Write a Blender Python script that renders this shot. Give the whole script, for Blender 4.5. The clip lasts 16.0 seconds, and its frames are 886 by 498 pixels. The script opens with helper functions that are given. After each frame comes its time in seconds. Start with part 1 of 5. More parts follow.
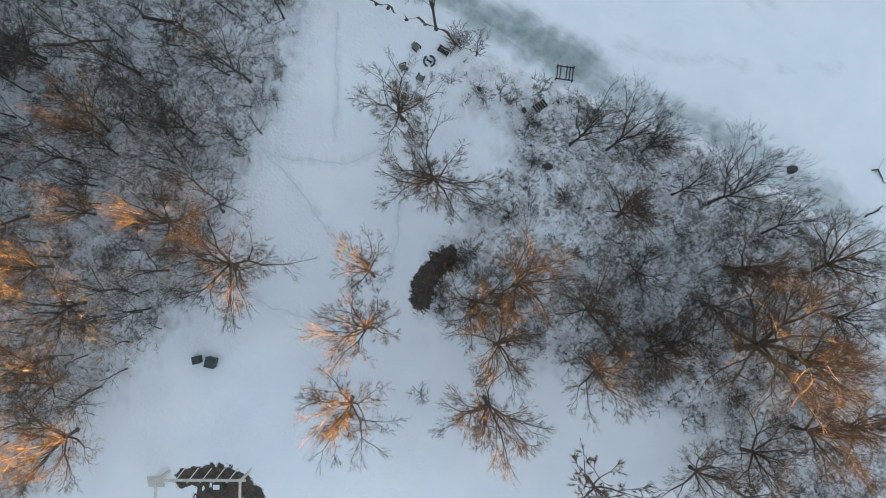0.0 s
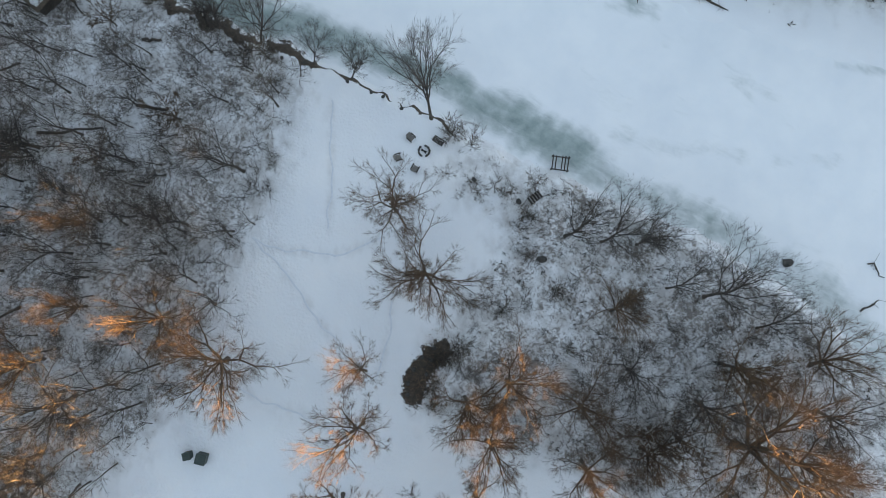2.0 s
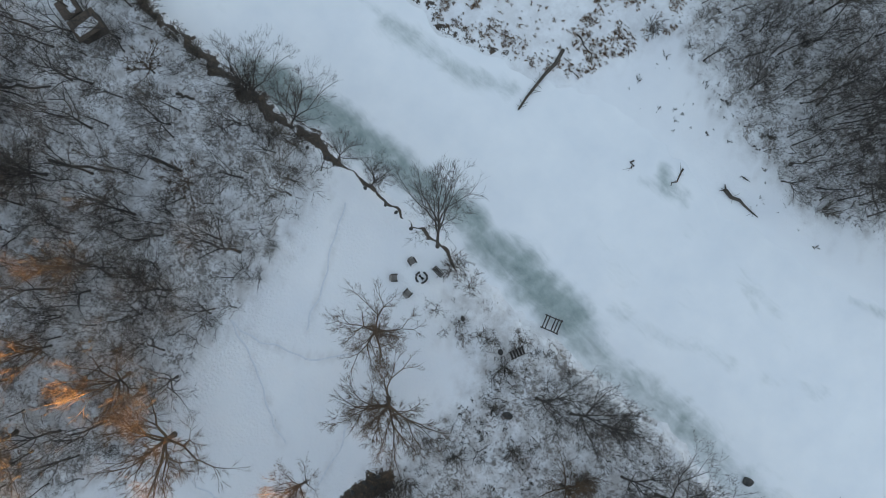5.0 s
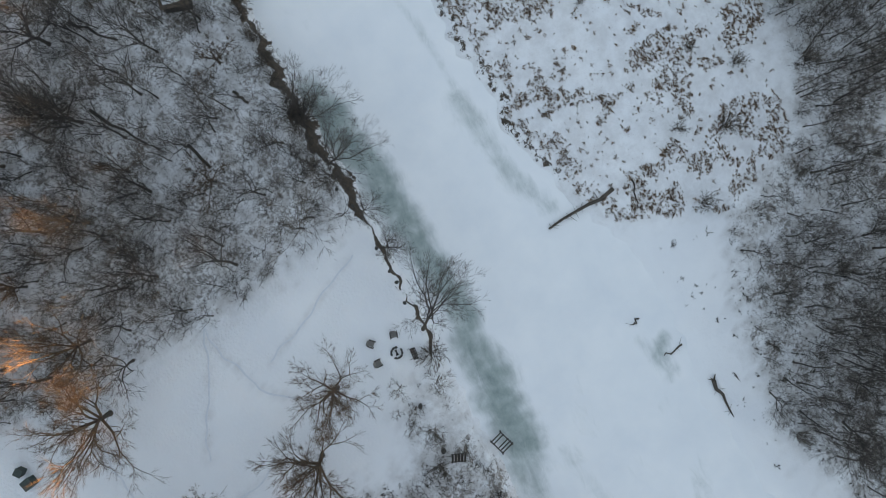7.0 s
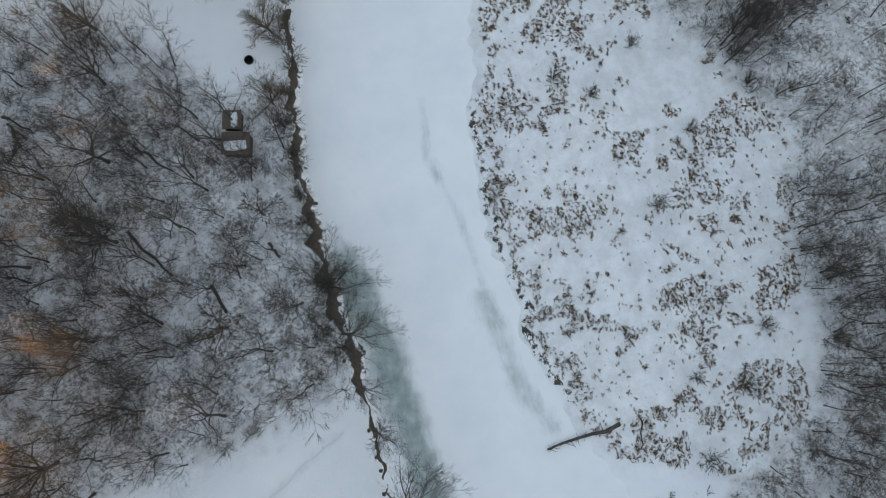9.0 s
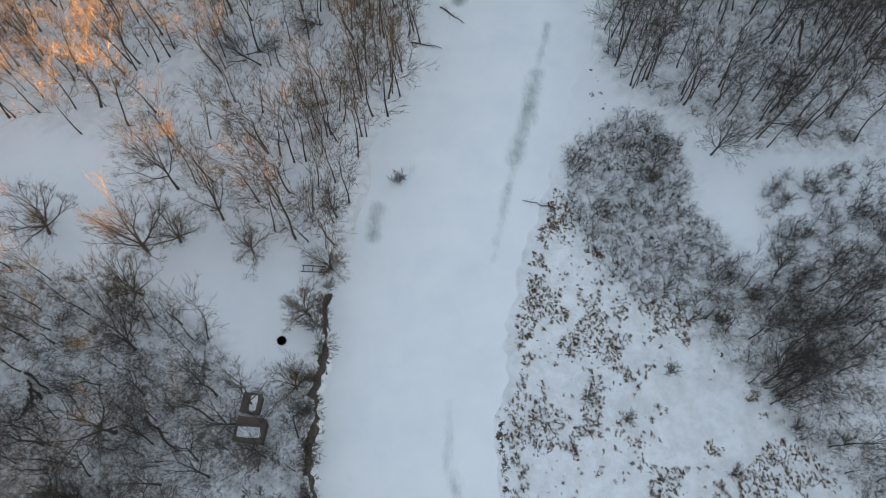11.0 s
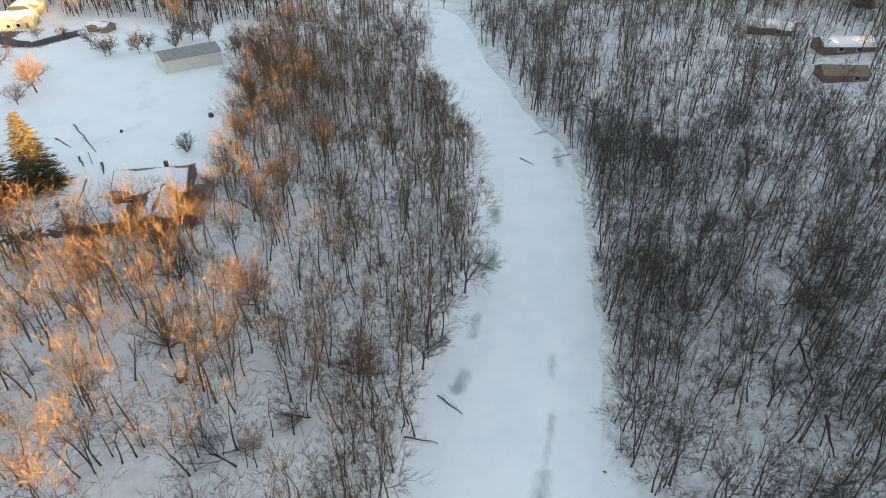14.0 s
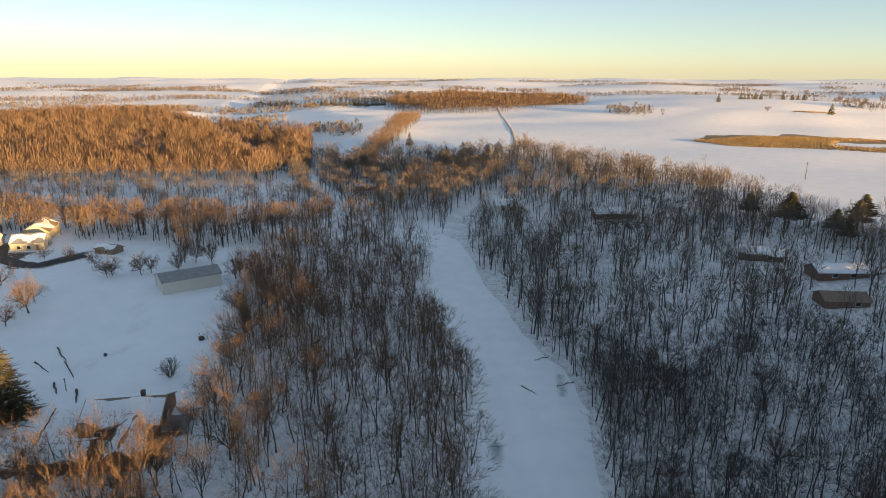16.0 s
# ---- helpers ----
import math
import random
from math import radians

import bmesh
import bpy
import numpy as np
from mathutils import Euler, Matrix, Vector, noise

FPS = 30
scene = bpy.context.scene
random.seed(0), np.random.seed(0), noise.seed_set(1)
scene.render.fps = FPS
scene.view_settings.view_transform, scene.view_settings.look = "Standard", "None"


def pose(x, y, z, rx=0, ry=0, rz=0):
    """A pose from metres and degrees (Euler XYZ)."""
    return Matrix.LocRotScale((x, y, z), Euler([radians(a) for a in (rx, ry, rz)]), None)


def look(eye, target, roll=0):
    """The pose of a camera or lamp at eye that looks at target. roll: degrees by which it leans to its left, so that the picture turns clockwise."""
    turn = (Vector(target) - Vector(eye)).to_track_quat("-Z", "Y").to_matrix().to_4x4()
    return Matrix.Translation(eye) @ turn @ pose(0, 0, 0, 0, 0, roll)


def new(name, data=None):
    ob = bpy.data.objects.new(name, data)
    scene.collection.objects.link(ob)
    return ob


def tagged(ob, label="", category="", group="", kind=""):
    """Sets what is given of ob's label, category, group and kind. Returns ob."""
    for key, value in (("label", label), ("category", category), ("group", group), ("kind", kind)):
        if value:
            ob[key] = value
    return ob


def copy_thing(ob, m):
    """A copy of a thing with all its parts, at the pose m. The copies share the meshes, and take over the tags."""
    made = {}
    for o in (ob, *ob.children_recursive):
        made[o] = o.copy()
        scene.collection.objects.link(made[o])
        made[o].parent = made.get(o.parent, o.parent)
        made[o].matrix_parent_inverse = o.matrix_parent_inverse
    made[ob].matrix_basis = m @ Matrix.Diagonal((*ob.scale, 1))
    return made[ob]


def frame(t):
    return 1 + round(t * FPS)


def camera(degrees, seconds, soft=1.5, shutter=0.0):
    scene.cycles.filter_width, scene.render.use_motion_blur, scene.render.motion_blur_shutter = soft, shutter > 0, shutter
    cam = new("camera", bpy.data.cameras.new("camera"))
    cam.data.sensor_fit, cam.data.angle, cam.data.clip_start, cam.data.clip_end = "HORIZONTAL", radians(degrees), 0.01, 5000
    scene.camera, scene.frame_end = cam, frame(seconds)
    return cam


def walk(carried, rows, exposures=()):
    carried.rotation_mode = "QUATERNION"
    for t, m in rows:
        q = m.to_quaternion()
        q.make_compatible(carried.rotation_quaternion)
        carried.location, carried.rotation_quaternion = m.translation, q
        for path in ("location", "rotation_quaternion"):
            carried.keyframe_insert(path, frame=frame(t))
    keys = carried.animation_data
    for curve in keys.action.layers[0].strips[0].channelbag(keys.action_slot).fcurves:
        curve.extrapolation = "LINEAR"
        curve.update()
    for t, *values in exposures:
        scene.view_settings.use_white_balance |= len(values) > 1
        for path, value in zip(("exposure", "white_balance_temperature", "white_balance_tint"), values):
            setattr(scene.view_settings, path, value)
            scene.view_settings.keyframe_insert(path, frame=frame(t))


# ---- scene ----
cam = camera(69.5, 16.0, soft=0.9)
ROWS = [
    (0.0, 0.00, 0.00, 74.00, 2.25, 0.00, 27.70),
    (0.5, -1.09, 2.42, 73.99, 2.23, -0.03, 27.72),
    (1.0, -2.14, 4.81, 74.03, 2.23, -0.00, 27.75),
    (1.5, -3.22, 7.29, 74.08, 2.15, -0.01, 27.93),
    (2.0, -4.26, 9.74, 74.07, 2.13, 0.02, 28.23),
    (2.5, -5.39, 12.34, 74.05, 1.96, 0.05, 28.46),
    (3.0, -6.43, 14.79, 74.00, 1.92, 0.09, 29.45),
    (3.5, -7.54, 17.12, 73.92, 1.87, 0.08, 32.77),
    (4.0, -8.80, 19.34, 73.85, 1.82, 0.07, 35.66),
    (6.5, -18.37, 29.02, 73.63, 0.64, -0.20, 58.95),
    (7.0, -20.79, 30.44, 73.64, 0.38, -0.12, 64.48),
    (7.5, -23.30, 31.47, 73.65, 0.24, -0.12, 69.82),
    (8.0, -26.02, 32.26, 73.64, 0.43, -0.16, 72.94),
    (8.5, -28.77, 33.03, 73.65, 4.25, -0.19, 74.62),
    (9.0, -31.60, 33.96, 73.77, 8.72, -0.01, 77.31),
    (9.5, -34.48, 34.41, 73.85, 13.26, -0.02, 81.69),
    (12.0, -47.85, 36.53, 74.46, 36.65, 0.24, 84.71),
    (12.5, -50.39, 36.93, 74.58, 41.31, 0.25, 84.80),
    (13.0, -52.71, 37.29, 74.64, 46.00, 0.21, 84.87),
    (13.5, -54.97, 37.63, 74.76, 50.69, 0.17, 84.92),
    (14.0, -57.11, 37.93, 74.75, 55.47, 0.10, 84.95),
    (14.5, -59.21, 38.24, 74.86, 60.19, 0.05, 84.98),
    (15.0, -61.26, 38.49, 74.80, 64.93, -0.04, 85.00),
    (15.5, -63.22, 38.85, 74.81, 69.63, -0.14, 85.04),
    (16.0, -65.04, 39.19, 74.86, 74.33, -0.24, 85.06),
]
walk(cam, [(t, pose(x, y, z, rx, ry, rz)) for t, x, y, z, rx, ry, rz in ROWS], [(0.0, 2.92, 7800, 12.4), (3.5, 2.86, 7700, 12), (7.0, 2.76, 8200, 14), (9.0, 2.82, 8400, 14.5), (12.0, 2.8, 8250, 15), (13.5, 2.98, 8550, 14), (14.5, 3.15, 8300, 12), (15.0, 3.0, 7450, 11.8), (15.5, 2.57, 6950, 11.4), (16.0, 1.92, 6950, 11.4)])

# ---- light ----
SUN_AZ, SUN_EL = 50.0, 3.3          # degrees clockwise from +y, and above the horizon
to_sun = Vector((math.sin(radians(SUN_AZ)) * math.cos(radians(SUN_EL)), math.cos(radians(SUN_AZ)) * math.cos(radians(SUN_EL)), math.sin(radians(SUN_EL))))
world = bpy.data.worlds.new("sky")
scene.world = world
world.use_nodes = True
sky = world.node_tree.nodes.new("ShaderNodeTexSky")
sky.sky_type, sky.sun_disc = "NISHITA", False
sky.sun_elevation, sky.sun_rotation = radians(SUN_EL), radians(SUN_AZ)
sky.air_density, sky.dust_density, sky.ozone_density = 0.56, 0.2, 0.8
world.node_tree.nodes["Background"].inputs["Strength"].default_value = 0.052
# an even pale blue added to the whole sky to brighten the shaded snow
sky_lift = world.node_tree.nodes.new("ShaderNodeVectorMath")
sky_lift.operation = "ADD"
sky_lift.inputs[1].default_value = (0.76, 1.03, 1.38)
world.node_tree.links.new(sky.outputs[0], sky_lift.inputs[0])
world.node_tree.links.new(sky_lift.outputs[0], world.node_tree.nodes["Background"].inputs["Color"])
sun_data = bpy.data.lights.new("sun", "SUN")
sun_data.energy, sun_data.angle, sun_data.color = 5.0, radians(0.6), (1.0, 0.62, 0.27)
sun = new("sun", sun_data)
sun.matrix_world = look(to_sun * 100, (0, 0, 0))


# ---- materials ----
def material(name, rough=0.8, metal=0.0):
    m = bpy.data.materials.new(name)
    m.use_nodes = True
    b = m.node_tree.nodes["Principled BSDF"]
    b.inputs["Roughness"].default_value, b.inputs["Metallic"].default_value = rough, metal
    return m, m.node_tree.nodes, m.node_tree.links, b


def noise_node(m, scale, detail=4.0, rough=0.55, stretch=None, coords="Position", distortion=0.0):
    n, l = m.node_tree.nodes, m.node_tree.links
    geo = n.new("ShaderNodeNewGeometry") if coords == "Position" else n.new("ShaderNodeTexCoord")
    out = geo.outputs["Position"] if coords == "Position" else geo.outputs["Object"]
    tex = n.new("ShaderNodeTexNoise")
    tex.inputs["Scale"].default_value, tex.inputs["Detail"].default_value, tex.inputs["Roughness"].default_value = scale, detail, rough
    tex.inputs["Distortion"].default_value = distortion
    if stretch:
        mp = n.new("ShaderNodeMapping")
        mp.inputs["Scale"].default_value = stretch
        l.new(out, mp.inputs["Vector"])
        out = mp.outputs[0]
    l.new(out, tex.inputs["Vector"])
    return tex.outputs["Fac"]


def ramp(m, fac, stops):
    r = m.node_tree.nodes.new("ShaderNodeValToRGB")
    while len(r.color_ramp.elements) < len(stops):
        r.color_ramp.elements.new(0.5)
    for e, (p, c) in zip(r.color_ramp.elements, stops):
        e.position, e.color = p, (*c, 1.0)
    m.node_tree.links.new(fac, r.inputs[0])
    return r.outputs[0]


def maths(m, op, a, b=None, c=None, clamp=False):
    n = m.node_tree.nodes.new("ShaderNodeMath")
    n.operation, n.use_clamp = op, clamp
    for i, v in enumerate((a, b, c)):
        if v is None:
            continue
        if isinstance(v, (int, float)):
            n.inputs[i].default_value = v
        else:
            m.node_tree.links.new(v, n.inputs[i])
    return n.outputs[0]


def blend(m, fac, a, b, mode="MIX"):
    n = m.node_tree.nodes.new("ShaderNodeMix")
    n.data_type, n.blend_type = "RGBA", mode
    for s, v in ((n.inputs[0], fac), (n.inputs[6], a), (n.inputs[7], b)):
        if isinstance(v, (int, float)):
            s.default_value = v
        elif isinstance(v, tuple):
            s.default_value = (*v, 1.0)
        else:
            m.node_tree.links.new(v, s)
    return n.outputs[2]


def bump(m, height, strength, distance):
    b = m.node_tree.nodes.new("ShaderNodeBump")
    b.inputs["Strength"].default_value, b.inputs["Distance"].default_value = strength, distance
    m.node_tree.links.new(height, b.inputs["Height"])
    m.node_tree.links.new(b.outputs[0], m.node_tree.nodes["Principled BSDF"].inputs["Normal"])


def attribute(m, name):
    a = m.node_tree.nodes.new("ShaderNodeAttribute")
    a.attribute_name = name
    return a.outputs["Fac"]


def smooth(m, v, lo, hi):
    n = m.node_tree.nodes.new("ShaderNodeMapRange")
    n.interpolation_type = "SMOOTHSTEP"
    for i, s in ((0, v), (1, lo), (2, hi)):
        if isinstance(s, (int, float)):
            n.inputs[i].default_value = s
        else:
            m.node_tree.links.new(s, n.inputs[i])
    return n.outputs[0]


def snow_ground():
    m, n, l, b = material("snowy_ground", 0.75)
    litter, soil, stubble = attribute(m, "litter"), attribute(m, "soil"), attribute(m, "stubble")
    big, mid, fine = noise_node(m, 0.12, 3), noise_node(m, 1.1, 5, 0.6), noise_node(m, 6.0, 5, 0.65)
    snow = ramp(m, big, [(0.3, (0.85, 0.865, 0.89)), (0.7, (0.92, 0.925, 0.93))])
    # twigs, leaves and stalks that stick out of the snow
    speck = noise_node(m, 2.3, 7, 0.72, distortion=0.8)
    edge = maths(m, "ADD", maths(m, "MULTIPLY_ADD", litter, -0.275, 0.76), maths(m, "MULTIPLY", maths(m, "SUBTRACT", noise_node(m, 0.3, 4), 0.5), 0.5))
    bits = smooth(m, speck, edge, maths(m, "ADD", edge, 0.15))
    brown = ramp(m, noise_node(m, 3.3, 4), [(0.3, (0.05, 0.035, 0.025)), (0.55, (0.11, 0.075, 0.05)), (0.75, (0.19, 0.14, 0.09))])
    dusty = blend(m, maths(m, "MULTIPLY", litter, maths(m, "MULTIPLY", smooth(m, noise_node(m, 0.55, 6, 0.7), 0.3, 0.7), 0.62), clamp=True), snow, (0.3, 0.265, 0.235))
    col = blend(m, maths(m, "MULTIPLY", bits, 0.75), dusty, brown)
    earth = ramp(m, noise_node(m, 2.4, 6, 0.7), [(0.35, (0.035, 0.026, 0.02)), (0.6, (0.09, 0.065, 0.045)), (0.75, (0.2, 0.17, 0.13))])
    bare = smooth(m, maths(m, "ADD", soil, maths(m, "ADD", maths(m, "MULTIPLY", maths(m, "SUBTRACT", mid, 0.5), 1.7), maths(m, "MULTIPLY", maths(m, "SUBTRACT", fine, 0.5), 0.9))), 0.44, 0.58)
    col = blend(m, bare, col, earth)
    straw = ramp(m, noise_node(m, 0.15, 5, 0.7), [(0.35, (0.16, 0.11, 0.05)), (0.7, (0.34, 0.24, 0.11))])
    dry = smooth(m, maths(m, "ADD", stubble, maths(m, "MULTIPLY", maths(m, "SUBTRACT", noise_node(m, 0.035, 4), 0.5), 0.9)), 0.45, 0.6)
    col = blend(m, dry, col, straw)
    l.new(col, b.inputs["Base Color"])
    h = maths(m, "ADD", maths(m, "MULTIPLY", mid, 0.6), maths(m, "ADD", maths(m, "MULTIPLY", fine, 0.15), maths(m, "MULTIPLY", big, 1.5)))
    h = maths(m, "ADD", h, maths(m, "MULTIPLY", attribute(m, "trample"), maths(m, "MULTIPLY", noise_node(m, 3.2, 3, 0.5), 2.6)))
    bump(m, h, 0.6, 0.18)
    return m


def river_ice():
    m, n, l, b = material("snowy_ice", 0.6)
    wet = attribute(m, "wet")
    big = noise_node(m, 0.16, 5, 0.6)
    streak = noise_node(m, 0.7, 6, 0.65, (0.45, 1.3, 1.0), distortion=0.8)
    snow = ramp(m, big, [(0.3, (0.85, 0.875, 0.9)), (0.65, (0.93, 0.94, 0.945))])
    v = maths(m, "ADD", wet, maths(m, "MULTIPLY", maths(m, "SUBTRACT", streak, 0.5), 0.65))
    v = maths(m, "ADD", v, maths(m, "MULTIPLY", maths(m, "SUBTRACT", big, 0.5), 1.2))
    mask = smooth(m, v, 0.2, 1.1)
    ice = ramp(m, noise_node(m, 0.5, 5, 0.6), [(0.3, (0.22, 0.285, 0.275)), (0.55, (0.36, 0.43, 0.415)), (0.75, (0.55, 0.61, 0.6))])
    l.new(blend(m, mask, snow, ice), b.inputs["Base Color"])
    l.new(maths(m, "MULTIPLY_ADD", mask, -0.3, 0.7), b.inputs["Roughness"])
    bump(m, maths(m, "ADD", big, maths(m, "MULTIPLY", noise_node(m, 3.0, 5), 0.3)), 0.25, 0.1)
    return m


def bark(name, dark, light, island=True):
    m, n, l, b = material(name, 0.9)
    tint = n.new("ShaderNodeNewGeometry").outputs["Random Per Island"] if island else n.new("ShaderNodeObjectInfo").outputs["Random"]
    v = maths(m, "ADD", maths(m, "MULTIPLY", noise_node(m, 1.3, 4), 0.7), maths(m, "MULTIPLY", tint, 0.3))
    l.new(ramp(m, v, [(0.3, dark), (0.75, light)]), b.inputs["Base Color"])
    return m


def plain(name, dark, light, scale=2.0, rough=0.8, metal=0.0, relief=0.0, stretch=None, coords="Object"):
    m, n, l, b = material(name, rough, metal)
    v = noise_node(m, scale, 5, 0.6, stretch, coords)
    l.new(ramp(m, v, [(0.3, dark), (0.7, light)]), b.inputs["Base Color"])
    if relief:
        bump(m, v, 0.6, relief)
    return m


M_GROUND, M_ICE = snow_ground(), river_ice()
M_BARK = bark("dark_bark", (0.036, 0.031, 0.027), (0.125, 0.103, 0.083))
M_TWIG = bark("twigs", (0.06, 0.05, 0.042), (0.2, 0.162, 0.128))
M_TWIG_DARK = bark("dark_twigs", (0.036, 0.031, 0.028), (0.125, 0.103, 0.086))
# redder copy of the twigs: low sun's orange is partly put into the colour
M_TWIG_SUNLIT = bark("reddish_sunlit_twigs", (0.06, 0.041, 0.029), (0.21, 0.135, 0.082))
M_LEAFY = bark("dead_leaves", (0.06, 0.04, 0.026), (0.17, 0.11, 0.07))
M_NEEDLE = bark("needles", (0.035, 0.036, 0.017), (0.13, 0.105, 0.045))
M_GRASS = bark("dry_grass", (0.17, 0.115, 0.08), (0.42, 0.295, 0.2))
M_SNOW = plain("snow_cap", (0.78, 0.8, 0.84), (0.86, 0.87, 0.89), 1.5, 0.7, relief=0.05)


# ---- the lie of the land ----
SOUTH_X = [-5200, -900, -600, -534, -470, -420, -380, -366, -350, -315, -292, -269, -257, -227, -200, -174, -148, -139, -130, -116, -104, -87, -78, -63, -52, -45, -34, -23, -10, 3, 19, 34, 47, 60, 900, 5200]
SOUTH_Y = [-700, -190, -60, -17, -11, 5, 17, 38, 51, 54, 54, 47, 47, 56, 58, 56, 52, 46, 43, 39, 34, 28, 25, 23, 22.3, 23, 24, 25, 25, 25.5, 27, 26, 22, 20, -60, -300]
NORTH_X = [-5200, -900, -600, -534, -470, -420, -380, -366, -350, -322, -285, -255, -237, -211, -194, -167, -132, -118, -101, -89, -78, -72, -58, -43, -30, -22, -12, -4, 8, 17, 40, 60, 900, 5200]
NORTH_Y = [-698, -188, -54, -12, -5.5, 11, 25, 50, 69.5, 73, 73, 77, 78, 84, 84, 78, 71, 67, 59, 54, 49, 47, 43, 42, 43.5, 46, 50, 52, 50.5, 52, 58, 62, 10, -230]


def ripple(x):
    return 0.4 * np.sin(x * 0.53) * np.sin(x * 0.17 + 1) + 0.2 * np.sin(x * 1.37 + 0.7) * np.sin(x * 0.41) + 0.17 * np.sin(x * 2.3 + np.sin(x * 0.7) * 2) + 0.1 * np.sin(x * 3.4 + 1)


def south_bank(x):
    return np.interp(x, SOUTH_X, SOUTH_Y) + np.where(np.asarray(x) < -82, 1.1 * np.sin(x * 0.21) + 0.7 * np.sin(x * 0.47 + 1), ripple(x))


def north_bank(x):
    return np.interp(x, NORTH_X, NORTH_Y) + 1.3 * ripple(x * 0.7 + 11)


def ease(v, lo, hi):
    v = np.clip((v - lo) / (hi - lo), 0, 1)
    return v * v * (3 - 2 * v)


def ground_height(x, y):
    x, y = np.asarray(x, float), np.asarray(y, float)
    ds, dn = south_bank(x) - y, y - north_bank(x)
    south = -0.5 + 0.56 * ease(ds, -0.6, 0.1) + 0.79 * ease(ds, -0.2, 0.7 + 5.0 * ease(-x, 68, 82)) + 0.085 * np.clip(ds - 0.5, 0, 45) + 0.01 * np.clip(ds - 45, 0, 150)
    north = -0.5 + 0.54 * ease(dn, -0.6, 0.1) + 0.21 * ease(dn, -0.1, 1.5) + 0.02 * np.clip(dn, 0, 22) + 0.08 * np.clip(dn - 22, 0, 140)
    # unseen hill outside the view, its height tuned along x to shade the land
    shade_crest = np.interp(x, [-224, -132, -20, 14, 50, 66, 115, 148, 191, 218, 241, 286, 318, 335, 348, 365, 450], [2.0, 9.0, 17.0, 20.0, 19.5, 16.5, 16.0, 12.5, 13.2, 11.0, 14.0, 13.0, 7.0, 4.2, 4.0, 5.0, 8.0])
    north = north + shade_crest * np.exp(-(np.clip(np.abs(y - 265), 0, 400) / 50.0) ** 2) * ease(x, -340, -250) * (1 - ease(x, 480, 650))
    z = np.where(ds > dn, south, north)
    z = np.maximum(z, 1.1 * ease(-x, 500, 580) - 0.6)
    far = ease(np.hypot(x + 65, y - 39), 330, 900)
    roll = 5 * np.sin(x * 0.0055 + 0.6 + y * 0.002) + 4 * np.sin(y * 0.0071 + x * 0.0024) + 3 * np.sin(x * 0.013 - y * 0.009)
    roll = roll + 1.3 * np.sin(x * 0.031 + 2 * np.sin(y * 0.011)) * np.sin(y * 0.026 + 1.4 * np.sin(x * 0.013))
    lumps = 0.10 * np.sin(x * 0.7 + 1.7 * np.sin(y * 0.31)) * np.sin(y * 0.6 + 1.3 * np.sin(x * 0.27))
    land = ease(np.maximum(ds, dn), 0.5, 3)
    return z + far * roll + lumps * land


def inside(x, y, poly):
    x, y = np.asarray(x, float), np.asarray(y, float)
    hit = np.zeros(np.broadcast(x, y).shape, bool)
    for (x0, y0), (x1, y1) in zip(poly, poly[1:] + poly[:1]):
        if y0 != y1:
            hit ^= ((y0 > y) != (y1 > y)) & (x < (x1 - x0) * (y - y0) / (y1 - y0) + x0)
    return hit


WEST_WOOD = [(-29.5, 23), (-26, 10), (-25, 3), (-24, -5), (-23, -13), (-24, -23), (-27, -30), (-28, -70), (-86, -70), (-84, -20), (-78, 0), (-72, 11), (-66, 13), (-66, 23)]
CREEK_WOOD = [(-78, 30), (-89, 9), (-98, 1), (-104, -18), (-110, -70), (-160, -70), (-166, -35), (-170, -16), (-184, -2), (-208, -2), (-242, -6), (-268, -10), (-300, -2), (-313, 10), (-320, 30), (-314, 56), (-200, 62)]
BARN_WOOD = [(-318, 2), (-322, -20), (-318, -46), (-330, -60), (-338, -95), (-352, -220), (-388, -220), (-368, -100), (-354, -40), (-352, 6)]
THIN_WOOD = [(-356, 10), (-362, -60), (-385, -220), (-480, -290), (-470, -60), (-475, -20), (-420, 0), (-380, 12)]
FAR_WEST_WOOD = [(-490, -40), (-478, -290), (-880, -520), (-960, -300), (-760, -40), (-560, -20)]
VALLEY_WOOD = [(-372, 66), (-384, 36), (-420, 20), (-480, 6), (-600, -4), (-570, 120), (-430, 100)]
HEDGE_WOOD = [(-520, 0), (-890, 62), (-890, 84), (-530, 26)]
NORTH_WOOD = [(-113.6, 66), (-104.5, 69), (-101, 74), (-94.5, 81.5), (-90.5, 87.5), (-89, 98), (-84, 112), (-60, 140), (-60, 290), (-250, 280), (-300, 235), (-430, 215), (-575, 150), (-560, 120), (-430, 95), (-355, 66), (-200, 60)]
MARSH_WOOD = [(-70, 67), (-47, 79), (-34, 75), (-24, 76), (-15, 72), (-11, 62), (2, 58), (14, 57), (25, 61), (80, 68), (80, 150), (-60, 140), (-80, 105)]
MARSH_SHRUB = [(-95, 58.5), (-100.5, 67.3), (-98.5, 72.5), (-94, 74.5), (-83, 73), (-75.5, 78), (-66, 72), (-72, 62), (-77, 58.5), (-85, 56.5)]
EAST_WOOD = [(-1, 23), (0, 14), (-1, 3), (-2, -2), (1, -5), (8, -4), (16, -3), (28, -2), (36, -3), (60, -10), (75, 20), (47, 24), (19, 28), (3, 27)]
UPPER_WOOD = [(-355, 30), (-480, 20), (-560, 46), (-565, 120), (-430, 95), (-355, 84)]
# out of view, added on that hill to block the low sun
SHADE_WOOD = [(-190, 190), (-60, 165), (560, 190), (560, 300), (-330, 300), (-330, 275)]
GULLY = [(-352, 72), (-378, 80), (-405, 93), (-432, 110)]
MARSH = [(-70, 40), (-92, 55), (-80, 58), (-70, 68), (-47, 79), (-34, 76), (-15, 72), (-11, 62), (-16, 49), (-22, 40)]
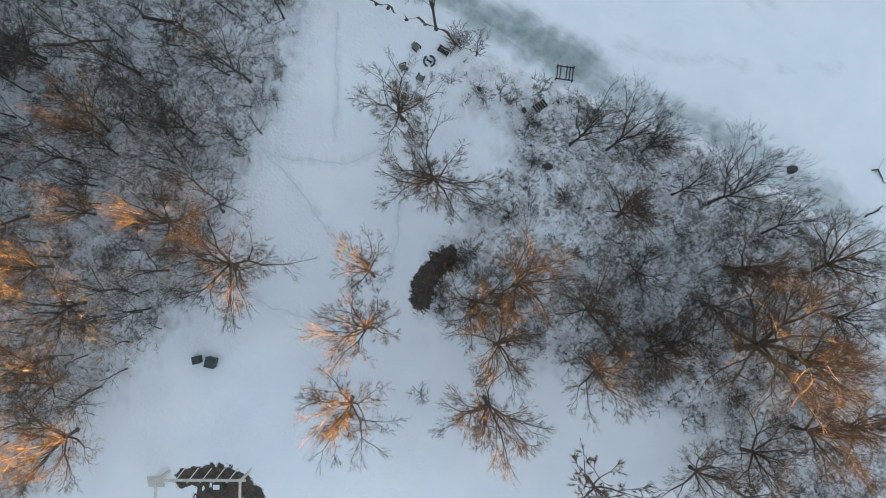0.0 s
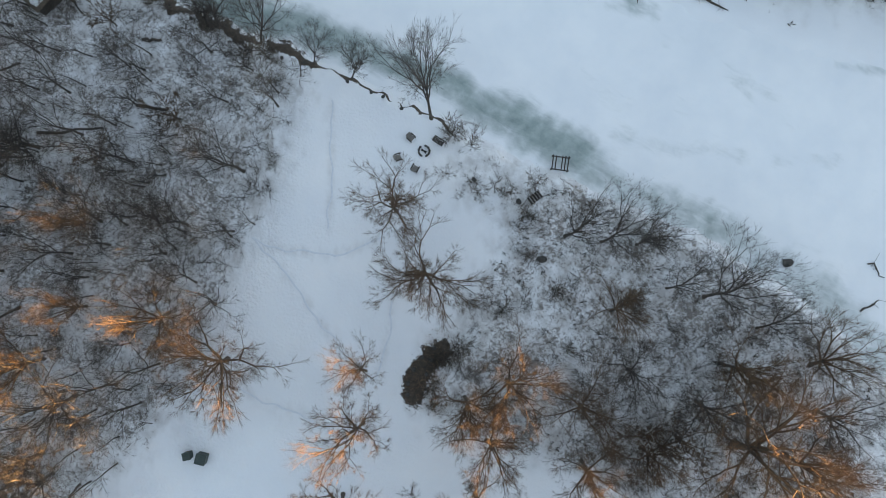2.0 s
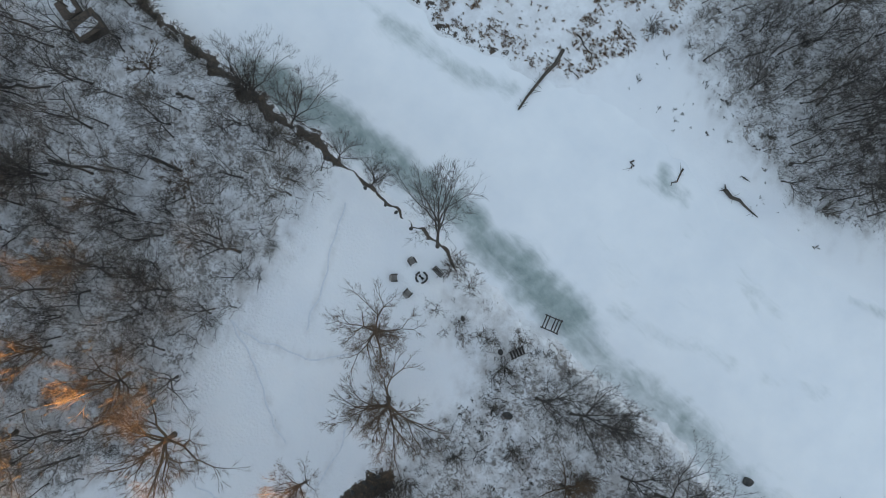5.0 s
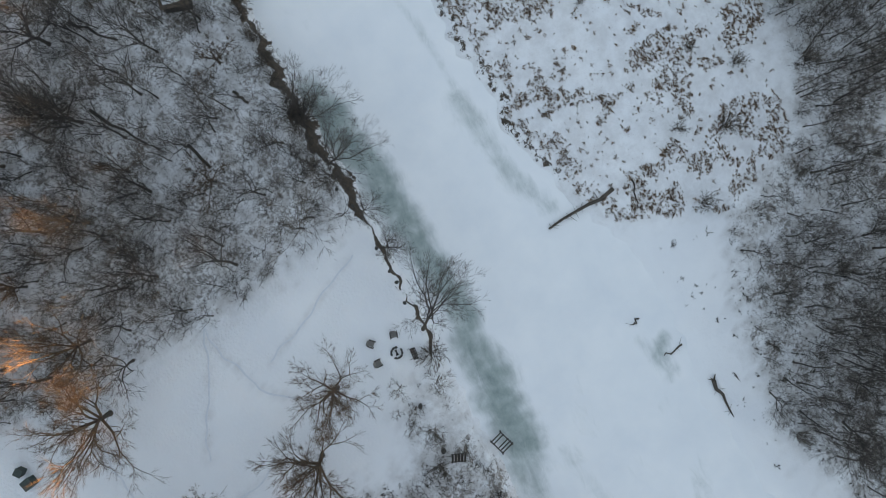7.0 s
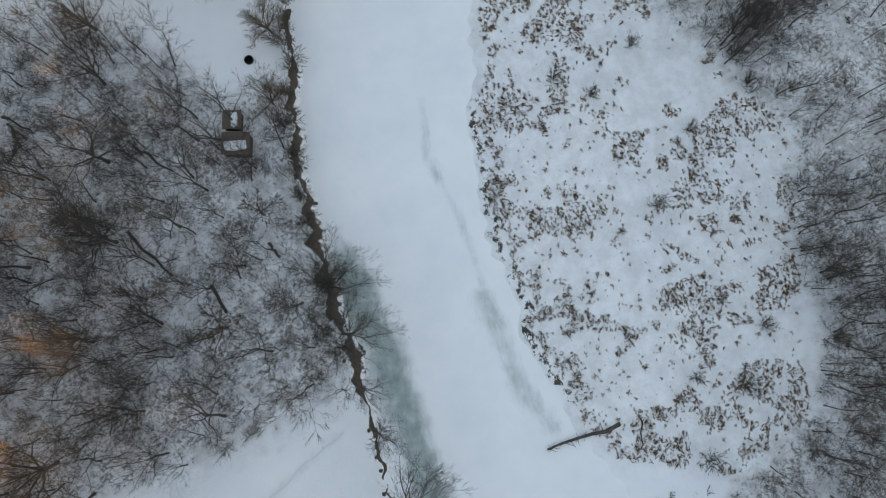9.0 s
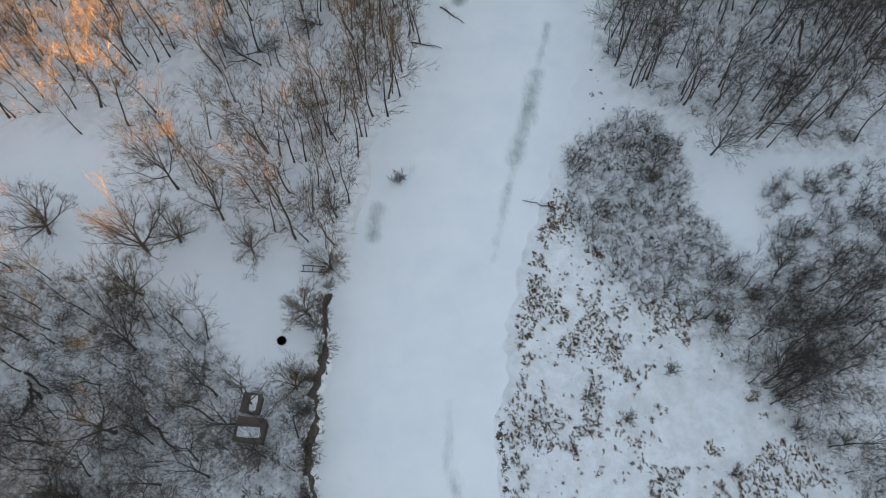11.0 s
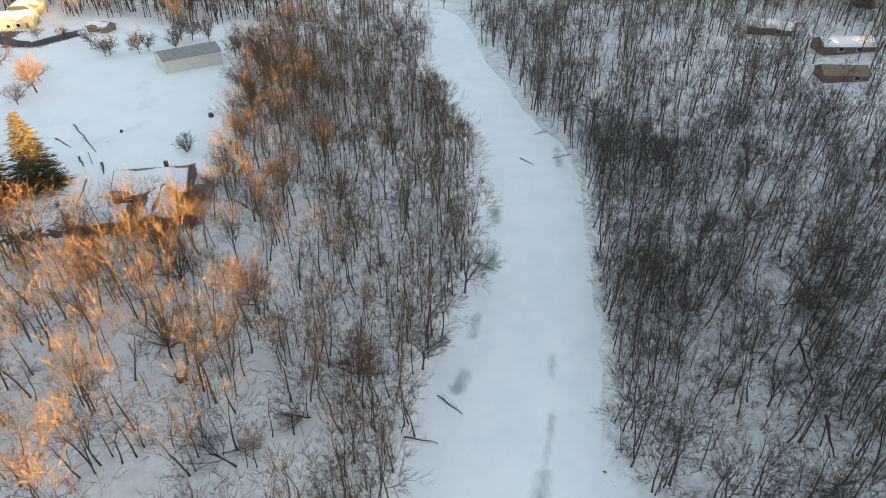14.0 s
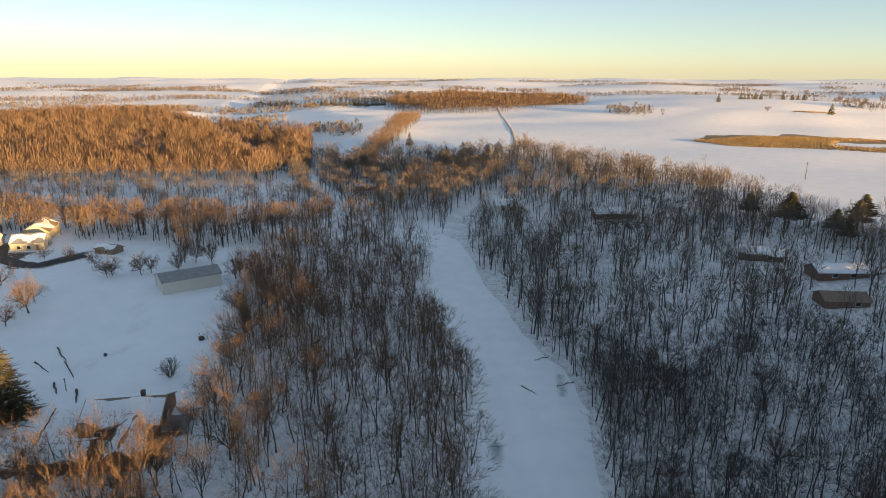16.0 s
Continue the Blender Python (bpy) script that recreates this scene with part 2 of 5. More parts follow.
LITTER_ZONES = [(WEST_WOOD, 1.0), (CREEK_WOOD, 0.42), (NORTH_WOOD, 0.8), (MARSH_WOOD, 1.05), (MARSH_SHRUB, 0.85), (EAST_WOOD, 1.05), (BARN_WOOD, 0.7), (THIN_WOOD, 0.35), (FAR_WEST_WOOD, 0.8), (VALLEY_WOOD, 0.7), (MARSH, 0.42), ([(-10, 25.5), (-9, 19), (-2, 17.5), (2, 21), (2, 26), (-5, 26)], 0.75)]
STUBBLE = [[(-640, 325), (-600, 470), (-560, 500), (-640, 560), (-720, 470), (-700, 380)], [(-1250, 380), (-1240, 430), (-1275, 430), (-1280, 385)], [(-900, 300), (-890, 330), (-905, 330)]]


def quads(rows, cols):
    a = (np.arange(rows - 1)[:, None] * cols + np.arange(cols - 1)[None, :]).ravel()
    return np.stack([a, a + 1, a + cols + 1, a + cols], 1)


def arrays_mesh(name, V, F, mat, attrs=(), smooth_shade=True):
    """A mesh from numpy arrays, all faces with the same number of corners."""
    me = bpy.data.meshes.new(name)
    k = F.shape[1]
    me.vertices.add(len(V))
    me.vertices.foreach_set("co", np.asarray(V, np.float32).ravel())
    me.loops.add(F.size)
    me.loops.foreach_set("vertex_index", np.asarray(F, np.int32).ravel())
    me.polygons.add(len(F))
    me.polygons.foreach_set("loop_start", np.arange(0, F.size, k, dtype=np.int32))
    me.update(calc_edges=True)
    me.polygons.foreach_set("use_smooth", np.full(len(F), smooth_shade))
    me.materials.append(mat)
    for key, values in attrs:
        me.attributes.new(key, "FLOAT", "POINT").data.foreach_set("value", np.asarray(values, np.float32).ravel())
    return me


def spread(lo, hi, step, grow, reach):
    inner = list(np.arange(lo, hi, step))
    out, s, p = [], step, hi
    while p < reach:
        out.append(p)
        s *= grow
        p += s
    return inner + out + [reach]


def near_polyline(x, y, line):
    best = np.full(np.shape(x), 1e9)
    for (x0, y0), (x1, y1) in zip(line, line[1:]):
        dx, dy = x1 - x0, y1 - y0
        k = np.clip(((x - x0) * dx + (y - y0) * dy) / (dx * dx + dy * dy), 0, 1)
        best = np.minimum(best, np.hypot(x - x0 - k * dx, y - y0 - k * dy))
    return best


TRACKS = [[(-25, 3), (-21, 3.6), (-16, 5.6), (-12, 10)], [(-25, 3), (-21, 2), (-15, -1), (-11, -2.5)], [(-8, 5), (-6.5, 1), (-5, -4)], [(-22, -11), (-15, -12), (-9, -11)],
          [(-25, 21), (-21, 14), (-18, 8)], [(-120, -36), (-150, -40)], [(-208, -38), (-232, -30), (-262, -40)], [(-206, -36), (-230, -27), (-262, -36)]]


def build_ground():
    west = [-v for v in spread(0, 78, 0.55, 1.03, 5000)]
    xs = np.array(sorted(set(west) | set(spread(0.8, 62, 0.8, 1.08, 5000))))
    off = np.array([0, 0.25, 0.5, 0.8, 1.2, 1.7] + spread(2.3, 60, 0.9, 1.055, 5000))
    ys, yn = south_bank(xs)[:, None], north_bank(xs)[:, None]
    mid = np.linspace(0, 1, 9)[1:-1][None, :]
    Y = np.concatenate([ys - off[None, ::-1], ys + (yn - ys) * mid, yn + off[None, :]], 1)
    X = np.repeat(xs[:, None], Y.shape[1], 1)
    Z = ground_height(X, Y)
    track = np.min([near_polyline(X, Y, t) for t in TRACKS], 0)
    Z = Z - 0.06 * np.exp(-(track / 0.35) ** 2)
    rng = np.random.default_rng(4)
    litter = np.zeros(X.shape)
    for k in range(6):
        jx, jy = X + rng.normal(0, 1.2, X.shape), Y + rng.normal(0, 1.2, X.shape)
        one = np.zeros(X.shape)
        for poly, amount in LITTER_ZONES:
            one = np.maximum(one, amount * inside(jx, jy, poly))
        litter += one / 6
    litter = np.maximum(litter, 0.45 * np.exp(-(track / 0.4) ** 2))
    ds, dn = south_bank(X) - Y, Y - north_bank(X)
    thick = np.interp(X, [-75, -62, -50, -46, -34, -27, -23, -8], [0.42, 0.55, 0.6, 0.95, 0.9, 0.36, 0.22, 0.26]) * (1 + 0.7 * np.sin(X * 1.1) * np.sin(X * 0.37 + 2))
    soil = 0.95 * np.exp(-(np.abs(ds - 0.15 - thick * 0.5) / (thick * 0.8)) ** 2.5) * (X < -9) * (X > -76)
    soil = np.maximum(soil, 0.48 * np.exp(-((dn - 0.8) / 0.9) ** 2) * (X > -60) * (X < -22))
    mound = near_polyline(X, Y, [(-0.8, -3.6), (-1.3, -2.2), (-1.4, -0.6), (-1.0, 0.9), (-0.4, 2.0)])
    soil = np.maximum(soil, 1.25 * np.exp(-(mound / 1.35) ** 2))
    patio = np.minimum(near_polyline(X, Y, [(-14.3, -32.0), (-11.8, -30.4), (-9.1, -29.7), (-6.8, -30.4), (-6.0, -32.0)]), near_polyline(X, Y, [(-11.6, -33.0), (-8.8, -32.0)]))
    soil = np.maximum(soil, 1.6 * np.exp(-(patio / 0.95) ** 3))
    yard = near_polyline(X, Y, [(-168, -40), (-172, -27), (-172, -17), (-178, -9)])
    soil = np.maximum(soil, 0.75 * np.exp(-(yard / 4.0) ** 2))
    drive = near_polyline(X, Y, [(-330, -118), (-300, -95), (-302, -86), (-312, -80)])
    soil = np.maximum(soil, np.where(drive < 3.2, 0.95, 0))
    stubble = np.zeros(X.shape)
    for p in STUBBLE:
        stubble = np.maximum(stubble, 1.0 * inside(X, Y, p))
    edge = near_polyline(X, Y, [(-28, 20), (-24.5, 10), (-23, 3), (-22, -5), (-20.5, -13), (-20, -20)])
    trample = np.maximum(np.exp(-(edge / 2.0) ** 2), 0.8 * np.exp(-(np.hypot(X + 13, Y + 26) / 5) ** 2))
    lawn = inside(X, Y, [(-26, 24), (-1, 24), (0, 4), (2, -8), (14, -30), (-24, -34), (-21, -10)])
    trample = np.maximum(trample, 0.6 * lawn * (0.6 + 0.4 * np.sin(X * 0.6 + 2 * np.sin(Y * 0.4))))
    V = np.stack([X, Y, Z], -1).reshape(-1, 3)
    me = arrays_mesh("ground", V, quads(*X.shape)[:, ::-1], M_GROUND, (("litter", litter), ("soil", soil), ("stubble", stubble), ("trample", trample)))
    me.flip_normals() if me.polygons[0].normal.z < 0 else None
    tagged(new("ground", me), "snow-covered ground with leaf litter and bare patches", "ground", kind="structure")


def build_river():
    xs = np.array(sorted(set([-v for v in spread(0, 155, 0.6, 1.03, 4000)]) | set(spread(0.6, 62, 0.6, 1.08, 4000))))
    ys, yn = south_bank(xs)[:, None], north_bank(xs)[:, None]
    f = np.linspace(-0.03, 1.03, 52)[None, :]
    Y = ys + (yn - ys) * f
    X = np.repeat(xs[:, None], 52, 1)
    ds, dn = Y - ys, yn - Y
    middle = np.interp(X, [-50, -38, -30, -22, -14, -4, 3, 10, 20, 40], [1.6, 2.2, 3.2, 3.6, 4.3, 4.2, 3.6, 2.2, 2.5, 2.5])
    width = np.interp(X, [-50, -38, -22, -14, -4, 3, 10, 20, 40], [1.6, 3.0, 2.3, 2.2, 3.3, 3.2, 2.6, 3.0, 3.4])
    wet = 1.05 * np.exp(-(np.abs(ds - middle) / width) ** 2.6) * ease(X, -52, -42) * (1 - ease(X, 70, 90)) * (1 - 0.4 * ease(X, 2, 9))
    for line, w, a in (([(-61, 38), (-54, 37), (-47, 39), (-38, 40)], 0.8, 0.5), ([(-36, 39.9), (-30, 40.6), (-25, 41.8), (-20.5, 43.6)], 1.7, 0.55), ([(-79, 45.6), (-86, 47.8), (-94, 50.6)], 0.9, 0.55), ([(-94, 50.6), (-102.4, 53.6), (-110, 56.4)], 1.6, 0.7), ([(-110, 56.4), (-116, 58.4)], 0.9, 0.5),
                       ([(-116, 58.6), (-120, 59.8)], 0.9, 0.55), ([(-128, 61.5), (-132, 62.4)], 1.2, 0.6), ([(-84, 30.0), (-88, 31)], 1.6, 0.7), ([(-92.5, 35.2), (-94, 35.6)], 1.4, 0.6), ([(-126.5, 46.0), (-130, 47.6)], 1.5, 0.8),
                       ([(-138.5, 50.2), (-144, 51.6)], 1.3, 0.75), ([(-158, 56.2), (-163, 57)], 1.6, 0.9), ([(-175, 59.6), (-180, 60.4)], 1.7, 0.9), ([(-200, 80), (-210, 82)], 1.5, 0.7), ([(-2, 47), (3, 48.5), (6, 46)], 1.2, 0.4), ([(14, 46), (24, 44)], 1.5, 0.25), ([(0, 37), (12, 40)], 2.5, 0.25), ([(25, 53), (30, 55)], 1.0, 0.6), ([(6, 47.5), (14, 47), (20, 46)], 1.2, 0.3), ([(-1, 49.5), (0.5, 48)], 1.3, 0.7), ([(6, 33), (14, 36), (20, 38)], 1.6, 0.35), ([(24, 40), (30, 43)], 1.5, 0.45)):
        wet = np.maximum(wet, a * np.exp(-(near_polyline(X, Y, line) / w) ** 2))
    V = np.stack([X, Y, np.zeros(X.shape)], -1).reshape(-1, 3)
    me = arrays_mesh("river_ice", V, quads(*X.shape)[:, ::-1], M_ICE, (("wet", wet),))
    me.flip_normals() if me.polygons[0].normal.z < 0 else None
    tagged(new("river_ice", me), "frozen creek with snow and grey-green wet ice", "river", kind="structure")


build_ground()
build_river()


# ---- trees ----
class Buffer:
    def __init__(self):
        self.v, self.f = [], []

    def tube(self, pts, radii, sides):
        base = len(self.v)
        for i, (p, r) in enumerate(zip(pts, radii)):
            d = (pts[min(i + 1, len(pts) - 1)] - pts[max(i - 1, 0)]).normalized()
            a = d.orthogonal().normalized()
            b = d.cross(a)
            for k in range(sides):
                w = 2 * math.pi * k / sides
                self.v.append(p + a * (r * math.cos(w)) + b * (r * math.sin(w)))
        for i in range(len(pts) - 1):
            for k in range(sides):
                q, n = base + i * sides, (k + 1) % sides
                self.f.append((q + k, q + n, q + sides + n))
                self.f.append((q + k, q + sides + n, q + sides + k))

    def spike(self, p, q, r):
        d = (q - p).normalized()
        a = d.orthogonal().normalized() * r
        b = d.cross(a)
        base = len(self.v)
        self.v += [p + a, p - a * 0.5 + b * 0.87, p - a * 0.5 - b * 0.87, q]
        self.f += [(base, base + 1, base + 3), (base + 1, base + 2, base + 3), (base + 2, base, base + 3)]

    def blade(self, p, q, r):
        d = q - p
        a = d.orthogonal().normalized()
        a.rotate(Matrix.Rotation((p.x * 12.9 + p.y * 7.3 + q.z * 5.1) % 6.28, 3, d.normalized()))
        base = len(self.v)
        self.v += [p + a * r, p - a * r, q]
        self.f.append((base, base + 1, base + 2))

    def arrays(self):
        return np.array([tuple(v) for v in self.v], np.float32), np.array(self.f, np.int32)


def bent(rng, d, angle):
    a = d.orthogonal().normalized()
    a.rotate(Matrix.Rotation(rng.uniform(0, 2 * math.pi), 3, d))
    return (d * math.cos(angle) + a * math.sin(angle)).normalized()


def limb(rng, p, d, length, segs, wander, rise):
    pts = [p.copy()]
    for i in range(segs):
        d = (d + Vector((rng.gauss(0, wander), rng.gauss(0, wander), rng.gauss(0, wander * 0.6) + rise))).normalized()
        p = p + d * (length / segs)
        pts.append(p.copy())
    return pts


def along(pts, f):
    s = min(f, 0.999) * (len(pts) - 1)
    i = int(s)
    return pts[i].lerp(pts[i + 1], s - i), (pts[i + 1] - pts[i]).normalized()


def sprout(buf, rng, pts, radius, levels, rise, keep=0.75, fine=0.016):
    """Side shoots along a stem, level by level; the last level is made of fine twigs."""
    (count, lo, share, angle, sides, segs), rest = levels[0], levels[1:]
    length = sum((b - a).length for a, b in zip(pts, pts[1:]))
    for i in range(count):
        f = lo + (1 - lo) * (i + rng.random()) / count
        p, d = along(pts, f)
        L = length * share * (1.15 - 0.55 * f) * rng.uniform(0.6, 1.3)
        r = radius * (1 - 0.75 * f) * keep
        way = bent(rng, d, radians(angle * rng.uniform(0.6, 1.4)))
        if not rest:
            way = (way + Vector((0, 0, rise))).normalized()
            buf.blade(p, p + way * L, max(r, fine))
            continue
        sub = limb(rng, p, way, L, segs, 0.13, rise)
        if sides < 0:
            buf.blade(sub[0], sub[-1], max(r, fine * 1.5))
        else:
            buf.tube(sub, [max(r * (1 - 0.75 * k / segs), fine) for k in range(segs + 1)], sides)
        sprout(buf, rng, sub, r, rest, rise, 0.52, fine)


def stems_of(seed, height, radius, levels, stems, rise=0.03, segs=3, fine=0.016):
    """A shrub: several stems from one foot, each with side shoots."""
    rng = random.Random(seed)
    wood, crown = Buffer(), Buffer()
    for s in range(stems):
        a, out = s * 6.28 / stems + rng.random(), rng.uniform(0.2, 0.75)
        base = Vector((rng.uniform(-0.25, 0.25), rng.uniform(-0.25, 0.25), -0.2))
        pts = limb(rng, base, Vector((math.cos(a) * out, math.sin(a) * out, 1)).normalized(), height * 0.8, segs, 0.07, 0.03)
        wood.tube(pts, [radius * (1.3 - i / segs) for i in range(segs + 1)], 3)
        sprout(crown, rng, pts, radius, levels, rise, 0.75, fine)
    return wood.arrays(), crown.arrays()


def fork(buf, rng, p, d, L, r, depth, plan):
    """A limb that forks again and again, with side shoots, and ends in a fan of fine twigs."""
    segs = 3 if depth > 2 else 2 if depth else 1
    pts = limb(rng, p, d, L, segs, plan["wander"], plan["rise"])
    thin = max(r * 0.74, plan["fine"])
    if r > plan["round_from"]:
        buf.tube(pts, [max(r + (thin - r) * k / segs, plan["fine"]) for k in range(segs + 1)], 4 if r > 0.07 else 3)
    else:
        for a, b in zip(pts, pts[1:]):
            buf.blade(a, b + (b - a) * 0.15, max(r * (0.8 if depth else 0.6), plan["fine"]))
    way = (pts[-1] - pts[-2]).normalized()
    if depth == 0:
        for k in range(plan["twigs"]):
            q, dd = along(pts, rng.uniform(0.15, 1.0))
            t = (bent(rng, dd, radians(rng.uniform(8, 48))) + Vector((0, 0, plan["rise"]))).normalized()
            buf.blade(q, q + t * plan["twig_length"] * rng.uniform(0.55, 1.3), plan["fine"])
        return
    n = 2 if rng.random() < plan["pairs"] else 3
    turn = rng.uniform(0, 6.28)
    side = way.orthogonal().normalized()
    for k in range(n):
        tilt = radians(plan["split"] * rng.uniform(0.55, 1.35)) * (0.5 if n == 2 and k == 0 else 1.0)
        a = side.copy()
        a.rotate(Matrix.Rotation(turn + k * 6.28 / n + rng.uniform(-0.4, 0.4), 3, way))
        share = plan["share"] * rng.uniform(0.8, 1.2) * (1.12 if k == 0 else 0.92)
        fork(buf, rng, pts[-1], (way * math.cos(tilt) + a * math.sin(tilt)).normalized(), L * share, thin * (0.9 if k == 0 else 0.76), depth - 1, plan)
    for k in range(plan["shoots"]):
        q, dd = along(pts, rng.uniform(0.25, 0.95))
        fork(buf, rng, q, bent(rng, dd, radians(rng.uniform(35, 62))), L * 0.52 * rng.uniform(0.7, 1.2), thin * 0.45, max(depth - 2, 0), plan)


def forking_tree(seed, height, trunk_share, radius, limbs, tilts, depth, lean=0.06, **given):
    """A bare broadleaf tree: a trunk, limbs round its upper part, each forking to fine twigs."""
    plan = dict(wander=0.1, rise=0.05, fine=0.013, round_from=0.03, twigs=6, twig_length=0.8, pairs=0.65, split=27.0, share=0.74, shoots=1, reach=0.24)
    plan.update(given)
    rng = random.Random(seed)
    wood, crown = Buffer(), Buffer()
    d = Vector((rng.gauss(0, lean), rng.gauss(0, lean), 1)).normalized()
    pts = limb(rng, Vector((0, 0, -0.25)), d, height * trunk_share, 5, 0.06, 0.03)
    radii = [radius * (1 - 0.42 * i / 5) for i in range(6)]
    radii[0] *= 1.5
    wood.tube(pts, radii, 6)
    start = rng.uniform(0, 6.28)
    for i in range(limbs):
        f = 1.0 if i < 2 else rng.uniform(plan.get("low", 0.72), 1.0)
        p, _ = along(pts, f)
        a = start + i * 2.4 + rng.uniform(-0.3, 0.3)
        tilt = radians(tilts[0] + (tilts[1] - tilts[0]) * (i / max(limbs - 1, 1)) + rng.uniform(-6, 6))
        way = Vector((math.cos(a) * math.sin(tilt) + d.x, math.sin(a) * math.sin(tilt) + d.y, math.cos(tilt))).normalized()
        fork(crown, rng, p, way, height * plan["reach"] * rng.uniform(0.8, 1.15), radius * (0.5 if i else 0.56), depth, plan)
    return wood.arrays(), crown.arrays()


def open_tree(seed, height=12.0):
    return forking_tree(seed, height, 0.2, 0.27, 9, (10, 72), 4, lean=0.05, split=28.0, rise=0.035, reach=0.215, share=0.73, shoots=2, twigs=7, twig_length=0.72, fine=0.0115)


def dense_tree(seed, height=12.0):
    return forking_tree(seed, height, 0.24, 0.27, 9, (8, 70), 4, lean=0.04, split=27.0, rise=0.035, reach=0.205, share=0.74, shoots=2, twigs=14, twig_length=0.68, fine=0.0085)


def forked_tree(seed, height=13.0):
    return forking_tree(seed, height, 0.3, 0.21, 7, (8, 46), 4, lean=0.08, split=25.0, rise=0.04, reach=0.21, share=0.75, wander=0.12, shoots=2, twigs=6, twig_length=0.7, fine=0.0115, low=0.5)


def wood_tree(seed, height=12.0):
    return forking_tree(seed, height, 0.4, 0.125, 6, (6, 44), 3, lean=0.13, split=25.0, rise=0.05, reach=0.19, share=0.76, wander=0.12, twigs=5, twig_length=0.75, fine=0.013, low=0.45)


def sapling(seed, height=4.5):
    return forking_tree(seed, height, 0.3, 0.045, 7, (5, 38), 2, lean=0.08, split=24.0, reach=0.17, share=0.75, twigs=6, twig_length=0.42, fine=0.009, round_from=0.02, low=0.25)


def bush(seed, height=3.0):
    return stems_of(seed, height, 0.032, [(7, 0.15, 0.55, 34, 3, 2), (8, 0.05, 0.55, 34, 0, 0)], 12)


def thin_wood_tree(seed, height=12.0, fine=0.02):
    """Fewer branches, for woods seen from farther off."""
    return forking_tree(seed, height, 0.42, 0.1, 6, (5, 42), 2, lean=0.1, split=27.0, rise=0.05, reach=0.22, share=0.78, wander=0.13, twigs=7, twig_length=1.0, fine=fine, round_from=0.05, low=0.4)


def far_crown(seed, height=12.0, limbs=8, twigs=120, fine=0.055, length=1.5, wide=0.27, bottom=0.38, lift=0.9):
    """A tree of the middle distance: trunk, a few limbs and a round haze of fine twigs."""
    rng = random.Random(seed)
    wood, crown = Buffer(), Buffer()
    top = Vector((rng.gauss(0, 0.4), rng.gauss(0, 0.4), height * 0.62))
    wood.tube([Vector((0, 0, -0.8)), top * 0.5, top], [0.2, 0.15, 0.09], 4)
    mid = Vector((top.x, top.y, height * (bottom + 1) / 2))
    for i in range(limbs):
        a, k = i * 2.4 + rng.random(), rng.uniform(0.55, 0.95)
        p = Vector((0, 0, height * rng.uniform(0.3, 0.6)))
        wood.blade(p, mid + Vector((math.cos(a) * wide * height * k, math.sin(a) * wide * height * k, height * (1 - bottom) * 0.5 * rng.uniform(0.0, 0.85))), 0.07)
    for i in range(twigs):
        d = Vector((rng.gauss(0, 1), rng.gauss(0, 1), rng.gauss(0.15, 1))).normalized() * rng.uniform(0.35, 1.0) ** 0.5
        p = mid + Vector((d.x * wide * height, d.y * wide * height, d.z * height * (1 - bottom) * 0.5))
        way = (Vector((d.x, d.y, d.z + lift)) + Vector((rng.gauss(0, 0.35), rng.gauss(0, 0.35), rng.gauss(0, 0.25)))).normalized()
        crown.blade(p, p + way * length * rng.uniform(0.5, 1.2), fine)
    return wood.arrays(), crown.arrays()


def conifer(seed, height=12.0, boughs=230, tufts_each=7, bottom=0.04, broad=1.0, fluff=1.0):
    rng = random.Random(seed)
    wood, crown = Buffer(), Buffer()
    wood.tube([Vector((0, 0, -0.2)), Vector((0, 0, height * 0.6)), Vector((0, 0, height))], [0.28, 0.14, 0.02], 6)
    for i in range(boughs):
        f = (i / boughs) ** 1.25
        z = height * (bottom + (0.99 - bottom) * f)
        a = i * 2.399 + rng.uniform(-0.3, 0.3)
        reach = broad * height * 0.3 * (1 - f) ** 0.8 * rng.uniform(0.7, 1.15) + 0.25
        tip = Vector((math.cos(a) * reach, math.sin(a) * reach, z - reach * rng.uniform(0.05, 0.25)))
        root = Vector((0, 0, z))
        for k in range(tufts_each):
            p = root.lerp(tip, rng.uniform(0.25, 1.0))
            w = (reach * 0.28 + 0.2) * fluff
            q = p + Vector((rng.gauss(0, w), rng.gauss(0, w), rng.uniform(-0.15, 0.35) * w))
            crown.spike(p, q + (tip - root).normalized() * 0.35 * fluff, fluff * (0.1 + 0.03 * reach) * (7 / tufts_each) ** 0.5 * (230 / boughs) ** 0.4)
    return wood.arrays(), crown.arrays()


def tree_thing(name, shape, twig, label, category="tree", crown_name="crown"):
    """One tree as a thing: an empty at its foot, a trunk and a crown. It stands far below the land and is only copied."""
    (wv, wf), (cv, cf) = shape
    root = new(name)
    for part_name, V, F, mat in (("trunk", wv, wf, M_BARK), (crown_name, cv, cf, twig)):
        ob = new(part_name, arrays_mesh(part_name, V, F, mat, smooth_shade=True))
        ob.parent = root
    return tagged(root, label, category)


KINDS = {}


def plant(kind, x, y, height=1.0, turn=0.0, tip=(0.0, 0.0), wide=1.0, label="", group=""):
    """A copy of a kind of tree. height: factor; tip: degrees of lean about x and y. The first of a kind is the original itself."""
    root, used = KINDS[kind]
    m = pose(x, y, float(ground_height(x, y)), tip[0], tip[1], 0) @ pose(0, 0, 0, 0, 0, turn) @ Matrix.Diagonal((height * wide, height * wide, height, 1))
    if used:
        ob = copy_thing(root, m)
    else:
        root.matrix_basis, ob = m, root
        KINDS[kind] = (root, True)
    return tagged(ob, label, group=group)


